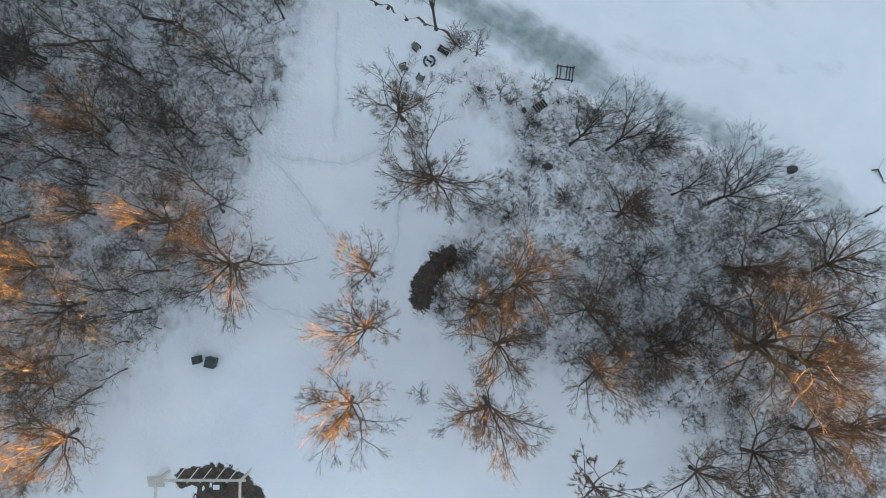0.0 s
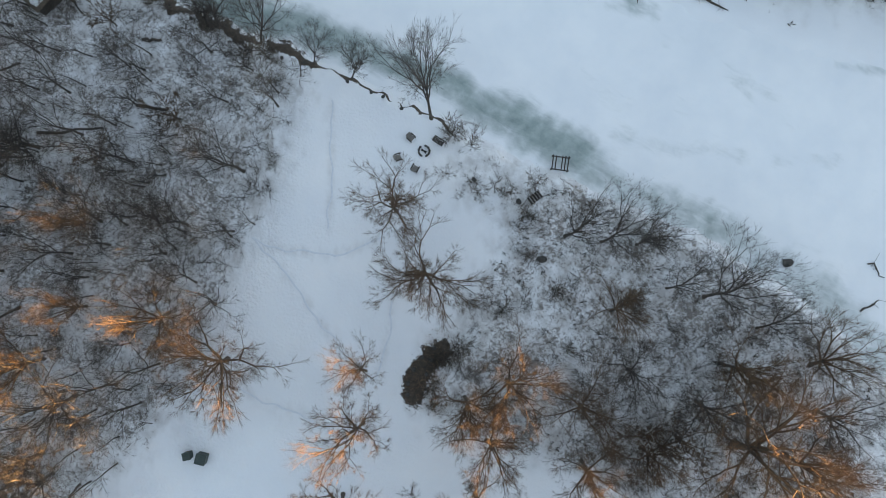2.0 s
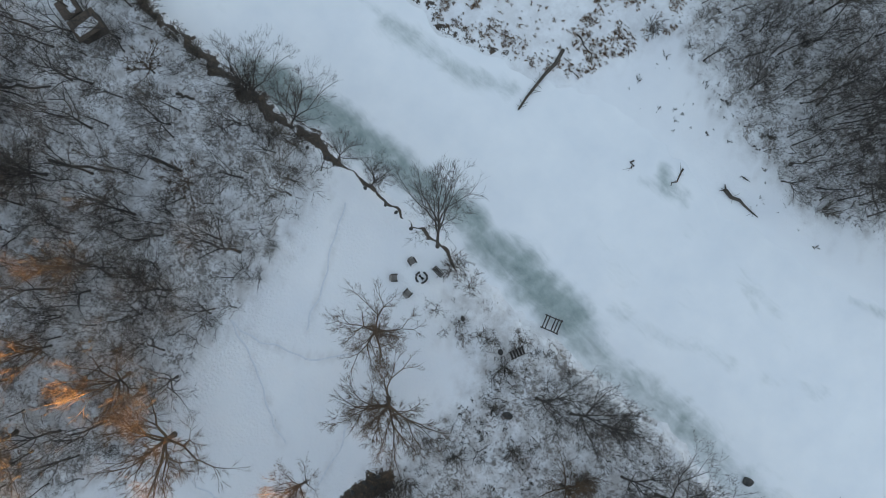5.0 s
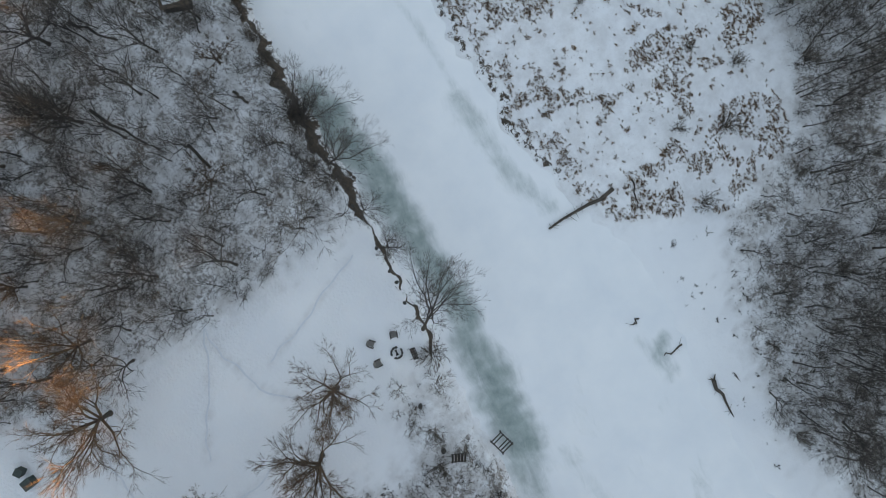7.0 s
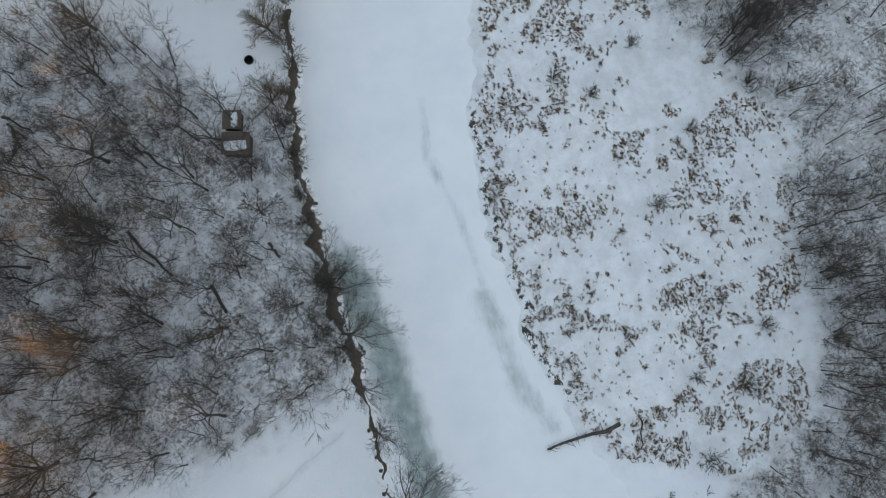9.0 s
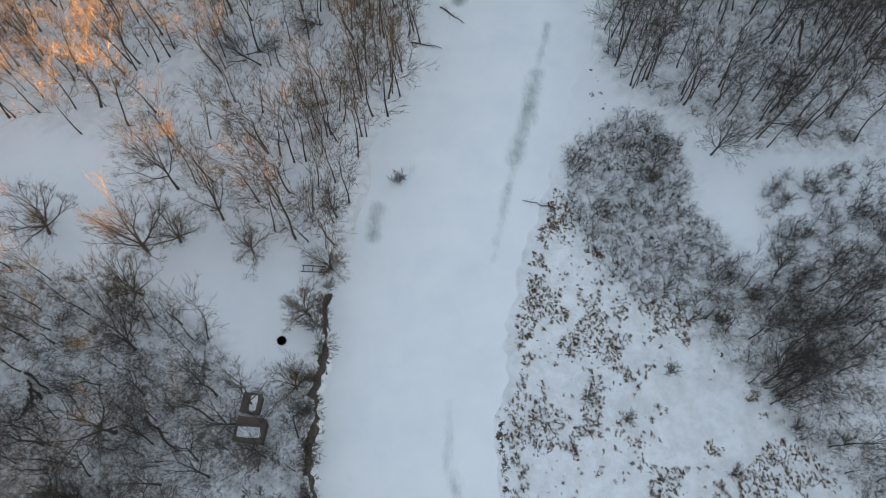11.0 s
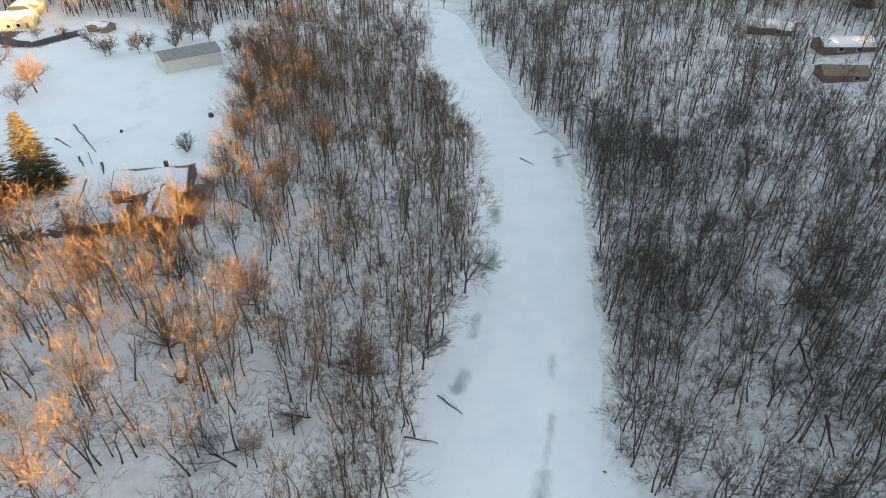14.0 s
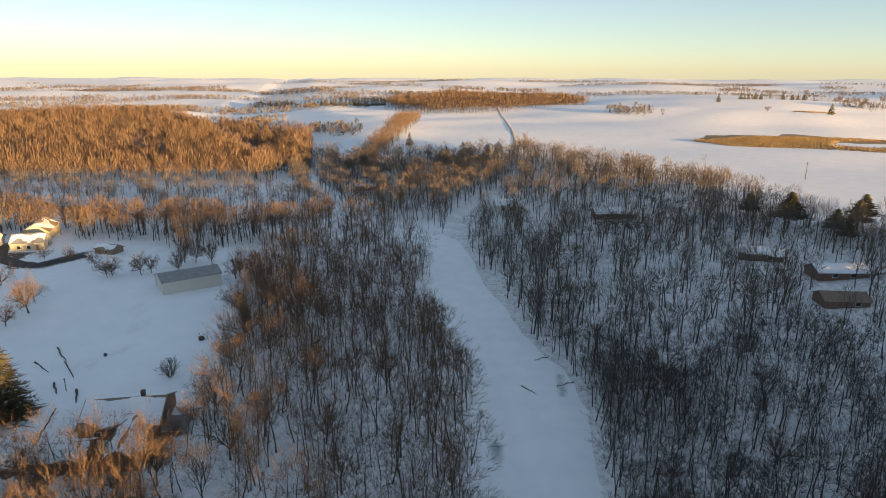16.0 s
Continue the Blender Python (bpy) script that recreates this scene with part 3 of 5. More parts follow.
def copies(shapes, places, rng):
    """Many trees as two arrays of corners and faces: trunks, crowns. places: x, y, height factor."""
    out = []
    for which in (0, 1):
        V, F, n = [], [], 0
        order = rng.integers(0, len(shapes), len(places)) if which == 0 else order
        if which == 0:
            turns = rng.uniform(0, 2 * np.pi, len(places))
            wides = rng.uniform(0.8, 1.25, len(places))
        for i, sh in enumerate(shapes):
            v, f = sh[which]
            sel = np.nonzero(order == i)[0]
            if not len(sel):
                continue
            c, s, h, w = np.cos(turns[sel])[:, None], np.sin(turns[sel])[:, None], places[sel, 2][:, None], wides[sel][:, None]
            X = (v[None, :, 0] * c - v[None, :, 1] * s) * h * w + places[sel, 0][:, None]
            Y = (v[None, :, 0] * s + v[None, :, 1] * c) * h * w + places[sel, 1][:, None]
            Z = v[None, :, 2] * h + ground_height(places[sel, 0], places[sel, 1])[:, None]
            V.append(np.stack([X, Y, Z], -1).reshape(-1, 3))
            F.append((f[None] + (np.arange(len(sel)) * len(v))[:, None, None] + n).reshape(-1, 3))
            n += len(sel) * len(v)
        out.append((np.concatenate(V), np.concatenate(F)))
    return out


def scatter(poly, area, rng, keep=None, clump=0.0):
    """Points spread over a polygon, about one in every so many square metres; clump leaves thin places and thickets."""
    px, py = [p[0] for p in poly], [p[1] for p in poly]
    w, h = max(px) - min(px), max(py) - min(py)
    if clump:
        n = int(w * h / area * 1.6)
        x, y = rng.uniform(min(px), max(px), n), rng.uniform(min(py), max(py), n)
        patch = np.sin(x * 0.31 + 2.2 * np.sin(y * 0.17)) + np.sin(y * 0.27 + 1.9 * np.sin(x * 0.13 + 1)) + 0.7 * np.sin(x * 0.11 - y * 0.09)
        ok = rng.random(n) < np.clip(0.625 + clump * 0.3 * patch, 0.1, 1)
    else:
        step = math.sqrt(area)
        gx, gy = np.meshgrid(np.arange(min(px), max(px), step), np.arange(min(py), max(py), step))
        x = (gx + rng.uniform(-0.48, 0.48, gx.shape) * step).ravel()
        y = (gy + rng.uniform(-0.48, 0.48, gx.shape) * step).ravel()
        ok = np.ones(len(x), bool)
    ok &= inside(x, y, poly) & ((y < south_bank(x) - 0.8) | (y > north_bank(x) + 1.2))
    if keep is not None:
        ok &= keep(x, y)
    return np.stack([x[ok], y[ok]], 1)


def woods(name, shapes, points, low, high, rng, twig, label):
    places = np.concatenate([points, rng.uniform(low, high, (len(points), 1))], 1)
    (wv, wf), (cv, cf) = copies(shapes, places, rng)
    root = tagged(new(name), label, "woods", kind="stuff")
    for part_name, V, F, mat in (("trunks", wv, wf, M_BARK), ("branches", cv, cf, twig)):
        ob = new(part_name, arrays_mesh(part_name, V, F, mat))
        ob.parent = root
        tagged(ob, kind="stuff")


for i in range(4):
    KINDS["open%d" % i] = (tree_thing("tree", open_tree(20 + i), M_TWIG_SUNLIT, "bare spreading broadleaf tree standing in snow"), False)
    KINDS["forked%d" % i] = (tree_thing("tree", forked_tree(40 + i), M_TWIG_DARK, "bare tall forked tree with dark limbs"), False)
for i in range(3):
    KINDS["dense%d" % i] = (tree_thing("tree", dense_tree(30 + i), M_TWIG_SUNLIT, "bare spreading broadleaf tree with a dense crown of fine twigs"), False)
for i in range(7):
    KINDS["wood%d" % i] = (tree_thing("tree", wood_tree(60 + i), M_TWIG_DARK, "bare slender woodland tree rising from snow"), False)
for i in range(3):
    KINDS["sapling%d" % i] = (tree_thing("sapling", sapling(80 + i), M_TWIG, "thin bare sapling in snow", "sapling"), False)
    KINDS["bush%d" % i] = (tree_thing("bush", bush(90 + i), M_TWIG, "bare bush with many thin stems", "bush"), False)
KINDS["conifer1"] = (tree_thing("conifer", conifer(101, 12.0, 60, 3), M_NEEDLE, "small dark conifer on a snowy field", "conifer"), False)
KINDS["pine0"] = (tree_thing("pine", conifer(102, 12.0, 170, 6, 0.35, 1.3), M_NEEDLE, "tall pine with a broad dark crown", "pine"), False)
for i in range(2):
    KINDS["leafy%d" % i] = (tree_thing("tree", forking_tree(110 + i, 11.0, 0.3, 0.2, 8, (8, 65), 3, share=0.72, reach=0.24, twigs=16, twig_length=0.6, fine=0.03, rise=0.02), M_LEAFY, "oak still holding its brown dead leaves"), False)
KINDS["conifer0"] = (tree_thing("conifer", conifer(100, 12.0, 420, 16, 0.02, 1.05, 0.66), M_NEEDLE, "dark green conifer with dense needles in snow", "conifer"), False)

trng = np.random.default_rng(7)
# trees of the lawn, the shore and the east wood, each in its place: kind, x, y, height factor, turn
SINGLES = [
    ("dense0", -6.2, 8.7, 1.02, 20), ("dense2", -12.2, 13.4, 0.95, 80, 0.9), ("dense1", -20.6, -9.8, 1.12, 320), ("dense2", -6.6, -3.8, 1.36, 30, 0.46, (-6, -8)), ("dense1", -4.2, -8.8, 1.34, 200, 0.5, (-4, -6)),
    ("dense2", -2.5, -16.4, 1.34, 300, 0.75), ("sapling0", 3.8, -12.2, 1.5, 0), ("open0", 8.6, -4.2, 1.1, 100, 0.8), ("dense0", 10.2, -9.8, 1.36, 10, 0.66), ("dense2", 18.8, -1.2, 1.36, 200, 0.66),
    ("dense1", 33, 8, 1.45, 250, 0.95, (-13, -5)), ("forked0", 27.4, 10.5, 0.95, 60, 1.1), ("forked1", 10, 21.4, 0.85, 300, 0.95), ("forked2", 6, 20, 0.8, 150, 1.1), ("forked3", 23.1, 21.3, 0.88, 20, 1.1),
    ("open2", 37.3, 20.1, 0.9, 90), ("dense1", 7.6, 2.6, 1.34, 45, 0.6), ("open1", 33.6, -6.1, 0.85, 0), ("open2", 38, -1.8, 0.95, 60), ("open0", 42, 3, 1.35, 100, 0.7), ("dense0", 4.3, -1.2, 1.36, 70, 0.55),
    ("forked1", 18.9, 20.2, 0.8, 240), ("open0", 14.4, 14.9, 0.85, 130), ("forked3", 19, 10, 0.85, 190), ("forked2", 13.7, 23.0, 0.82, 70, 1.0), ("dense0", 28, 15.5, 1.3, 40, 0.6), ("dense2", 39, 10, 1.38, 140, 0.75),
    ("forked0", -13.9, 24.8, 1.12, 15, 0.8), ("forked2", -24.3, 24.6, 0.78, 250, 0.8), ("forked1", -29, 24.0, 0.7, 10, 0.8), ("forked3", -35.5, 23.2, 0.95, 80, 0.8), ("forked2", -42, 22, 0.65, 170),
    ("forked1", 30, 21, 0.85, 330), ("open1", 47, 6, 1.2, 30, 0.8), ("open3", 16, 4, 0.85, 210), ("forked0", 40, 16, 0.9, 120), ("open2", 24, 3, 1.1, 15, 0.7),
    ("open2", -28.8, -8.4, 1.36, 330, 0.6), ("open3", -27, -33, 1.4, 20, 0.7), ("open0", -38, -19, 1.3, 260, 0.6), ("open1", -45, -22, 1.3, 190, 0.7), ("forked2", -33, -27.5, 1.15, 90), ("forked0", -33, -20.7, 1.05, 180), ("forked3", -31, -29, 0.9, 10), ("forked1", -32, 0.9, 0.85, 40),
    ("open3", -41, -4, 1.3, 75, 0.45), ("open1", -37, -12, 1.3, 15, 0.5), ("open0", -47, -13, 1.3, 155, 0.55),
    ("open1", -128, 31, 0.95, 40), ("forked0", -131, 41, 0.9, 300), ("forked3", -150, 50, 1.1, 20), ("forked2", -87, 25.5, 0.8, 140), ("open2", -83, 2, 1.34, 60, 0.65), ("forked1", -87, 11, 1.1, 10, 0.85), ("forked3", -92, 5, 1.15, 220, 0.8),
    ("forked1", -90, 69, 0.6, 60), ("forked3", -92, 78, 0.8, 0), ("leafy0", 24, -12.2, 0.85, 40, 1.15), ("leafy1", 39.5, -6.2, 0.65, 140, 1.1),
]
for kind, x, y, h, turn, *more in SINGLES:
    # those on the bank lean out over the creek
    tip = (-28, -22) if (x, y) == (-13.9, 24.8) else (-16, 6) if 18.5 < y < 25 and x > -50 else more[1] if len(more) > 1 else (0, 0)
    plant(kind, x, y, h, turn, tip, more[0] if more else 1.0, group="trees by the creek")
# broken and fallen trees in the woods on both banks
for kind, x, y, h, turn, tip, wide, label in [
    ("forked1", -143, 112.6, 1.0, 40, (4, -84), 0.9, "fallen bare tree lying among dark woods"), ("open1", -139.5, 111, 0.5, 0, (24, 40), 1.3, "broken tangled crown of a fallen tree"), ("forked2", -140.6, 114.6, 0.6, 80, (-70, 40), 1.2, "fallen bare tree lying among dark woods"),
    ("forked3", -113, 15.0, 0.75, 20, (60, -50), 1.1, "fallen forked tree among creek woods"), ("open0", -121, 24.0, 0.6, 110, (50, 30), 0.8, "bent forked tree among creek woods"),
    ("forked0", -104, 96, 0.7, 200, (72, 30), 1.1, "fallen bare tree in snowy woods"),
]:
    plant(kind, x, y, h, turn, tip, wide, label, group="fallen trees")
# larger trees that stand out of the woods on the far bank
for i, (x, y, h) in enumerate([(-118, 92, 0.9), (-126, 104, 1.0), (-112, 112, 0.85), (-134, 96, 0.95), (-150, 118, 1.05), (-158, 98, 1.0), (-166, 112, 1.1), (-178, 100, 1.0), (-186, 122, 1.1), (-196, 104, 1.05), (-128, 122, 0.95), (-144, 132, 1.0), (-170, 134, 1.1), (-204, 128, 1.1), (-104, 104, 0.8), (-120, 84, 0.75), (-140, 88, 0.8), (-162, 90, 0.85)]):
    plant(("forked0", "open2", "forked2", "forked1", "open3")[i % 5], x, y, h, 67 * i, (3 * math.sin(7.0 * i), 4 * math.cos(5.0 * i)), 0.8, group="large trees of the far bank")
for i, (x, y, h) in enumerate([(-8.3, 24.2, 1.3), (-9.3, 20, 1.35), (-6.4, 20.4, 1.3), (-5, 19.4, 0.9), (-3.4, 20.6, 1.25), (-1.6, 21.2, 1.0), (0, 23.6, 1.1), (-7, 18.5, 0.6)]):
    plant("sapling%d" % (i % 3), x, y, h, 70 * i, group="saplings on the shore")
for i, (x, y, h) in enumerate([(-11, 24.6, 1.2), (0.4, 1.4, 0.8), (0.6, -1.6, 0.8), (1.4, 3.4, 0.9), (1.6, -3.6, 0.7), (3.6, 9.2, 1.1), (40, -7, 0.8), (3, 16, 0.8), (1, 20, 0.9), (21, 1.5, 1.0), (25, 5, 1.1), (-2.5, 21, 0.6), (-34, 22.8, 1.0), (-47, 22, 0.9),
                               (-206.6, -12.8, 2.2), (-88.5, 68.5, 0.9), (-92.5, 34.0, 1.0), (12, 9, 0.8), (16, 17, 0.9), (30, 16, 0.8), (35, 3, 0.9), (8, 14, 0.7)]):
    plant("bush%d" % (i % 3), x, y, h, 50 * i, group="bushes")
for i, (x, out, h) in enumerate([(-43, 0.5, 0.9), (-49.5, 0.8, 1.0), (-53, 1.2, 0.8), (-57, 0.6, 1.0), (-61.5, 0.9, 0.9), (-65, 1.1, 1.1), (-69, 0.6, 0.9), (-73.5, 0.9, 1.0), (-77, 0.8, 0.9)]):
    plant("bush%d" % (i % 3), x, float(south_bank(x)) - out, h, 80 * i + 25, (-22, 6), 0.9, "leafless shrub leaning over the creek bank", group="bushes on the bank")
for x, y, h in [(-190, -40.5, 1.5), (-184, -50, 1.35), (-176, -54, 1.2), (-166, -50, 1.0)]:
    plant("conifer0", x, y, h, x, group="conifers")

# the west wood's nearest trees, each a thing of its own
near_west = scatter(WEST_WOOD, 7.6, trng, lambda x, y: (y > -22) & (x > -68), 0.3)
trng.shuffle(near_west)
own = near_west[:190]
for i, (x, y) in enumerate(own):
    kind = "wood%d" % (i % 7) if i % 19 else "forked%d" % (i % 4)
    plant(kind, x, y, float(trng.uniform(0.5, 1.1)), float(trng.uniform(0, 360)), (float(trng.normal(0, 5)), float(trng.normal(0, 5))), 1.1, group="trees of the west wood")

near_shapes = [thin_wood_tree(200 + i) for i in range(9)]
fine_shapes = [thin_wood_tree(200 + i, 12.0, 0.019) for i in range(9)]
low_shapes = [stems_of(230 + i, 2.4, 0.022, [(5, 0.15, 0.6, 42, -1, 1), (5, 0.05, 0.6, 45, 0, 0)], 5, segs=2, fine=0.014) for i in range(4)]
far_shapes = [far_crown(260 + i, 12.0, 6, 104, 0.07, 2.1, 0.25) for i in range(6)]
haze_shapes = [far_crown(280 + i, 12.0, 3, 66, 0.14, 3.0, 0.24, 0.25, 1.9) for i in range(4)]
speck_shapes = [far_crown(290 + i, 9.0, 0, 9, 0.7, 3.5, 0.3, 0.1) for i in range(4)]
hill_shapes = [far_crown(310 + i, 12.0, 0, 22, 0.36, 3.2, 0.28, 0.15) for i in range(4)]
shade_wood_shapes = [far_crown(300 + i, 12.0, 0, 26, 0.5, 2.6, 0.3, 0.15) for i in range(4)]
edge_marsh = scatter(MARSH_WOOD, 26.0, trng, lambda x, y: (y < 84) & (x < 30) & (y < 70 + 0.2 * (x + 40) ** 2))
for i, (x, y) in enumerate(edge_marsh[:52]):
    kind = ("wood%d" % (i % 7), "forked%d" % (i % 4), "bush%d" % (i % 3))[i % 3]
    plant(kind, x, y, float(trng.uniform(0.5, 0.85)) if i % 3 != 2 else float(trng.uniform(0.7, 1.1)), 77 * i, (float(trng.normal(0, 9)), float(trng.normal(0, 9))), 0.9, group="trees on the marsh's edge")
rest_west = np.concatenate([near_west[190:], scatter(WEST_WOOD, 9.0, trng, lambda x, y: (y <= -22) | (x <= -68))])
woods("west_woods", near_shapes, rest_west, 0.65, 1.0, trng, M_TWIG, "dense bare broadleaf woods over snow")
creek_pts = np.concatenate([scatter(CREEK_WOOD, 16.5, trng, lambda x, y: (x > -200) & ((x > -173) | (y > -3)), 0.35), scatter(CREEK_WOOD, 16.0, trng, lambda x, y: (x > -240) & (y > south_bank(x) - 11)), scatter(CREEK_WOOD, 13.0, trng, lambda x, y: (x <= -200), 0.4)])
woods("creek_woods", fine_shapes, creek_pts, 0.7, 1.4, trng, M_TWIG_SUNLIT, "bare broadleaf woods beside the frozen creek")
north_pts = np.concatenate([scatter(NORTH_WOOD, 11.5, trng, lambda x, y: (x > -215) & (y < 165), 0.6), scatter(NORTH_WOOD, 15.0, trng, lambda x, y: (x > -250) & (y < north_bank(x) + 12))])
woods("north_woods", fine_shapes, north_pts, 0.65, 1.35, trng, M_TWIG_DARK, "dark bare woods on the creek's far bank")
woods("marsh_woods", near_shapes, scatter(MARSH_WOOD, 6.2, trng, lambda x, y: (y < 95) & (x < 40), 0.7), 0.4, 0.95, trng, M_TWIG_DARK, "low bare woods behind the marsh")
low_pts = np.concatenate([scatter(WEST_WOOD, 6.0, trng, lambda x, y: y > -25, 0.45), scatter(MARSH_SHRUB, 1.9, trng), scatter([(-87.5, 84), (-82, 81), (-75.5, 79.5), (-66, 74), (-60, 100), (-84, 112), (-87.5, 95)], 2.2, trng, None, 0.5), scatter(EAST_WOOD, 5.0, trng, None, 0.7),
                          scatter(CREEK_WOOD, 30.0, trng, lambda x, y: x > -160, 0.9), scatter(NORTH_WOOD, 12.0, trng, lambda x, y: (x > -160) & (y < 120), 0.9), scatter(MARSH_WOOD, 5.0, trng, lambda x, y: (y < 84) & (x < 40), 0.8)])
woods("undergrowth", low_shapes, low_pts, 0.5, 1.2, trng, M_TWIG_DARK, "leafless undergrowth between the trees")
HILL_HOUSES = [(-360, 148), (-385, 100), (-284, 180), (-259, 190), (-237, 177)]


def off_houses(x, y):
    """Clear of the houses and of the open ground before them."""
    return np.all([(np.hypot(x - a, y - b) > 9) & (np.hypot((x - a - 12) * 0.8, y - b + 7) > 5) for a, b in HILL_HOUSES], 0)


in_gully = lambda x, y: near_polyline(x, y, GULLY) < 5.5
woods("far_woods", far_shapes, np.concatenate([scatter(BARN_WOOD, 15.0, trng, None, 0.3), scatter([(-318, 0), (-324, 30), (-320, 54), (-345, 48), (-362, 30), (-376, 12), (-354, 2)], 34.0, trng), scatter(HEDGE_WOOD, 24.0, trng)]), 0.7, 1.25, trng, M_TWIG_SUNLIT, "distant bare woods in evening light")
# kept low and without the sunlit twig colour so these trees read as shaded
woods("thin_woods", far_shapes, scatter(THIN_WOOD, 38.0, trng, None, 0.9), 0.5, 0.85, trng, M_TWIG, "thin shaded young woods over snow")
woods("hill_woods", far_shapes, np.concatenate([scatter(NORTH_WOOD, 28.0, trng, lambda x, y: (x <= -215) & (y < 250) & ~in_gully(x, y) & off_houses(x, y), 0.4), scatter(VALLEY_WOOD, 36.0, trng, lambda x, y: ~in_gully(x, y), 0.6), scatter(UPPER_WOOD, 48.0, trng, lambda x, y: ~in_gully(x, y), 0.4), scatter([(-378, 8), (-420, -6), (-475, -22), (-560, -34), (-640, -34), (-640, -4), (-540, 0), (-470, 10), (-400, 24)], 30.0, trng)]), 0.6, 1.2, trng, M_TWIG, "bare woods on the hill above the creek")


# ---- small things ----
M_DARKWOOD = plain("weathered_dark_wood", (0.03, 0.026, 0.024), (0.09, 0.075, 0.065), 3.0, 0.85, relief=0.02, stretch=(1, 6, 6))
M_ROOFBOARD = plain("brown_roof_boards", (0.1, 0.075, 0.058), (0.19, 0.15, 0.12), 3.0, 0.9, relief=0.02, stretch=(1, 6, 6))
M_GREYWOOD = plain("grey_weathered_wood", (0.13, 0.12, 0.11), (0.3, 0.28, 0.26), 3.0, 0.85, relief=0.02, stretch=(1, 6, 6))
M_PALEWOOD = plain("white_painted_timber", (0.5, 0.46, 0.4), (0.68, 0.63, 0.55), 2.0, 0.6)
M_STONE = plain("dark_stone", (0.03, 0.03, 0.03), (0.12, 0.11, 0.1), 2.5, 0.9, relief=0.05)
M_CHAR = plain("charred_wood", (0.01, 0.01, 0.01), (0.04, 0.035, 0.03), 6.0, 0.95)
M_UTILITY = plain("dark_green_metal", (0.025, 0.04, 0.035), (0.05, 0.07, 0.06), 2.0, 0.5)
M_RUBBER = plain("black_rubber", (0.012, 0.012, 0.012), (0.03, 0.03, 0.03), 4.0, 0.8)
M_CREAM = plain("cream_steel_siding", (0.55, 0.52, 0.46), (0.66, 0.62, 0.55), 1.2, 0.55, stretch=(6, 6, 0.3))
M_YELLOW = plain("pale_yellow_siding", (0.4, 0.36, 0.25), (0.5, 0.45, 0.32), 1.0, 0.7, stretch=(0.3, 0.3, 6))
M_REDSIDING = plain("brown_red_siding", (0.15, 0.085, 0.065), (0.24, 0.14, 0.11), 1.0, 0.7)
M_SHINGLE = plain("brown_shingles", (0.17, 0.125, 0.09), (0.32, 0.23, 0.16), 2.0, 0.9, relief=0.02)
M_GREYROOF = plain("grey_metal_roof", (0.2, 0.2, 0.2), (0.3, 0.3, 0.29), 0.8, 0.5)
M_WHITE = plain("white_paint", (0.7, 0.7, 0.7), (0.8, 0.8, 0.8), 1.0, 0.6)
M_STEEL = plain("galvanised_steel", (0.35, 0.37, 0.39), (0.5, 0.52, 0.54), 1.0, 0.4, metal=0.7)
M_TRACK = plain("gravel_track", (0.42, 0.35, 0.28), (0.66, 0.6, 0.54), 0.3, 0.9, coords="Position")
M_TARMAC = plain("dark_asphalt", (0.03, 0.03, 0.032), (0.07, 0.068, 0.066), 0.6, 0.9, coords="Position")
M_REED = plain("tan_reeds", (0.2, 0.13, 0.06), (0.42, 0.3, 0.14), 0.08, 0.9, coords="Position")
M_PANE, _, _, _b = material("window_glass", 0.08)
_b.inputs["Base Color"].default_value = (0.03, 0.035, 0.04, 1)


def part(name, bm, mat, parent=None, label="", kind=""):
    me = bpy.data.meshes.new(name)
    bm.to_mesh(me)
    bm.free()
    me.materials.append(mat)
    ob = new(name, me)
    if parent:
        ob.parent = parent
    return tagged(ob, label, kind=kind)


def cuboid(bm, size, at=(0, 0, 0), turn=(0, 0, 0), bevel=0.0):
    r = bmesh.ops.create_cube(bm, size=1.0, matrix=pose(*at, *turn) @ Matrix.Diagonal((*size, 1)))
    if bevel:
        edges = {e for v in r["verts"] for e in v.link_edges}
        bmesh.ops.bevel(bm, geom=list(edges), offset=bevel, segments=1, affect="EDGES")
    return bm


def block(size, at=(0, 0, 0), turn=(0, 0, 0), bevel=0.0):
    return cuboid(bmesh.new(), size, at, turn, bevel)


def rock(seed, size):
    bm = bmesh.new()
    bmesh.ops.create_icosphere(bm, subdivisions=2, radius=0.5)
    for v in bm.verts:
        v.co *= 1 + 0.28 * noise.noise(v.co * 2.2 + Vector((seed * 3.1, seed, 0)))
        v.co = Vector((v.co.x * size[0], v.co.y * size[1], v.co.z * size[2]))
    return bm


def pole(bm, a, b, r0, r1, sides=7, bows=0.0, seed=0):
    rng = random.Random(seed)
    a, b = Vector(a), Vector(b)
    n = 5 if bows else 1
    pts = [a.lerp(b, i / n) + (Vector((rng.gauss(0, bows), rng.gauss(0, bows), rng.gauss(0, bows * 0.3))) if 0 < i < n else Vector()) for i in range(n + 1)]
    rings = []
    for i, p in enumerate(pts):
        d = (pts[min(i + 1, n)] - pts[max(i - 1, 0)]).normalized()
        u = d.orthogonal().normalized()
        w = d.cross(u)
        r = r0 + (r1 - r0) * i / n
        rings.append([bm.verts.new(p + u * (r * math.cos(k * 6.2832 / sides)) + w * (r * math.sin(k * 6.2832 / sides))) for k in range(sides)])
    for p, q in zip(rings, rings[1:]):
        for k in range(sides):
            bm.faces.new((p[k], p[(k + 1) % sides], q[(k + 1) % sides], q[k]))
    bm.faces.new(rings[0][::-1])
    bm.faces.new(rings[-1])
    return bm


def at_ground(x, y, turn=0.0, sink=0.0):
    return pose(x, y, float(ground_height(x, y)) - sink, 0, 0, turn)


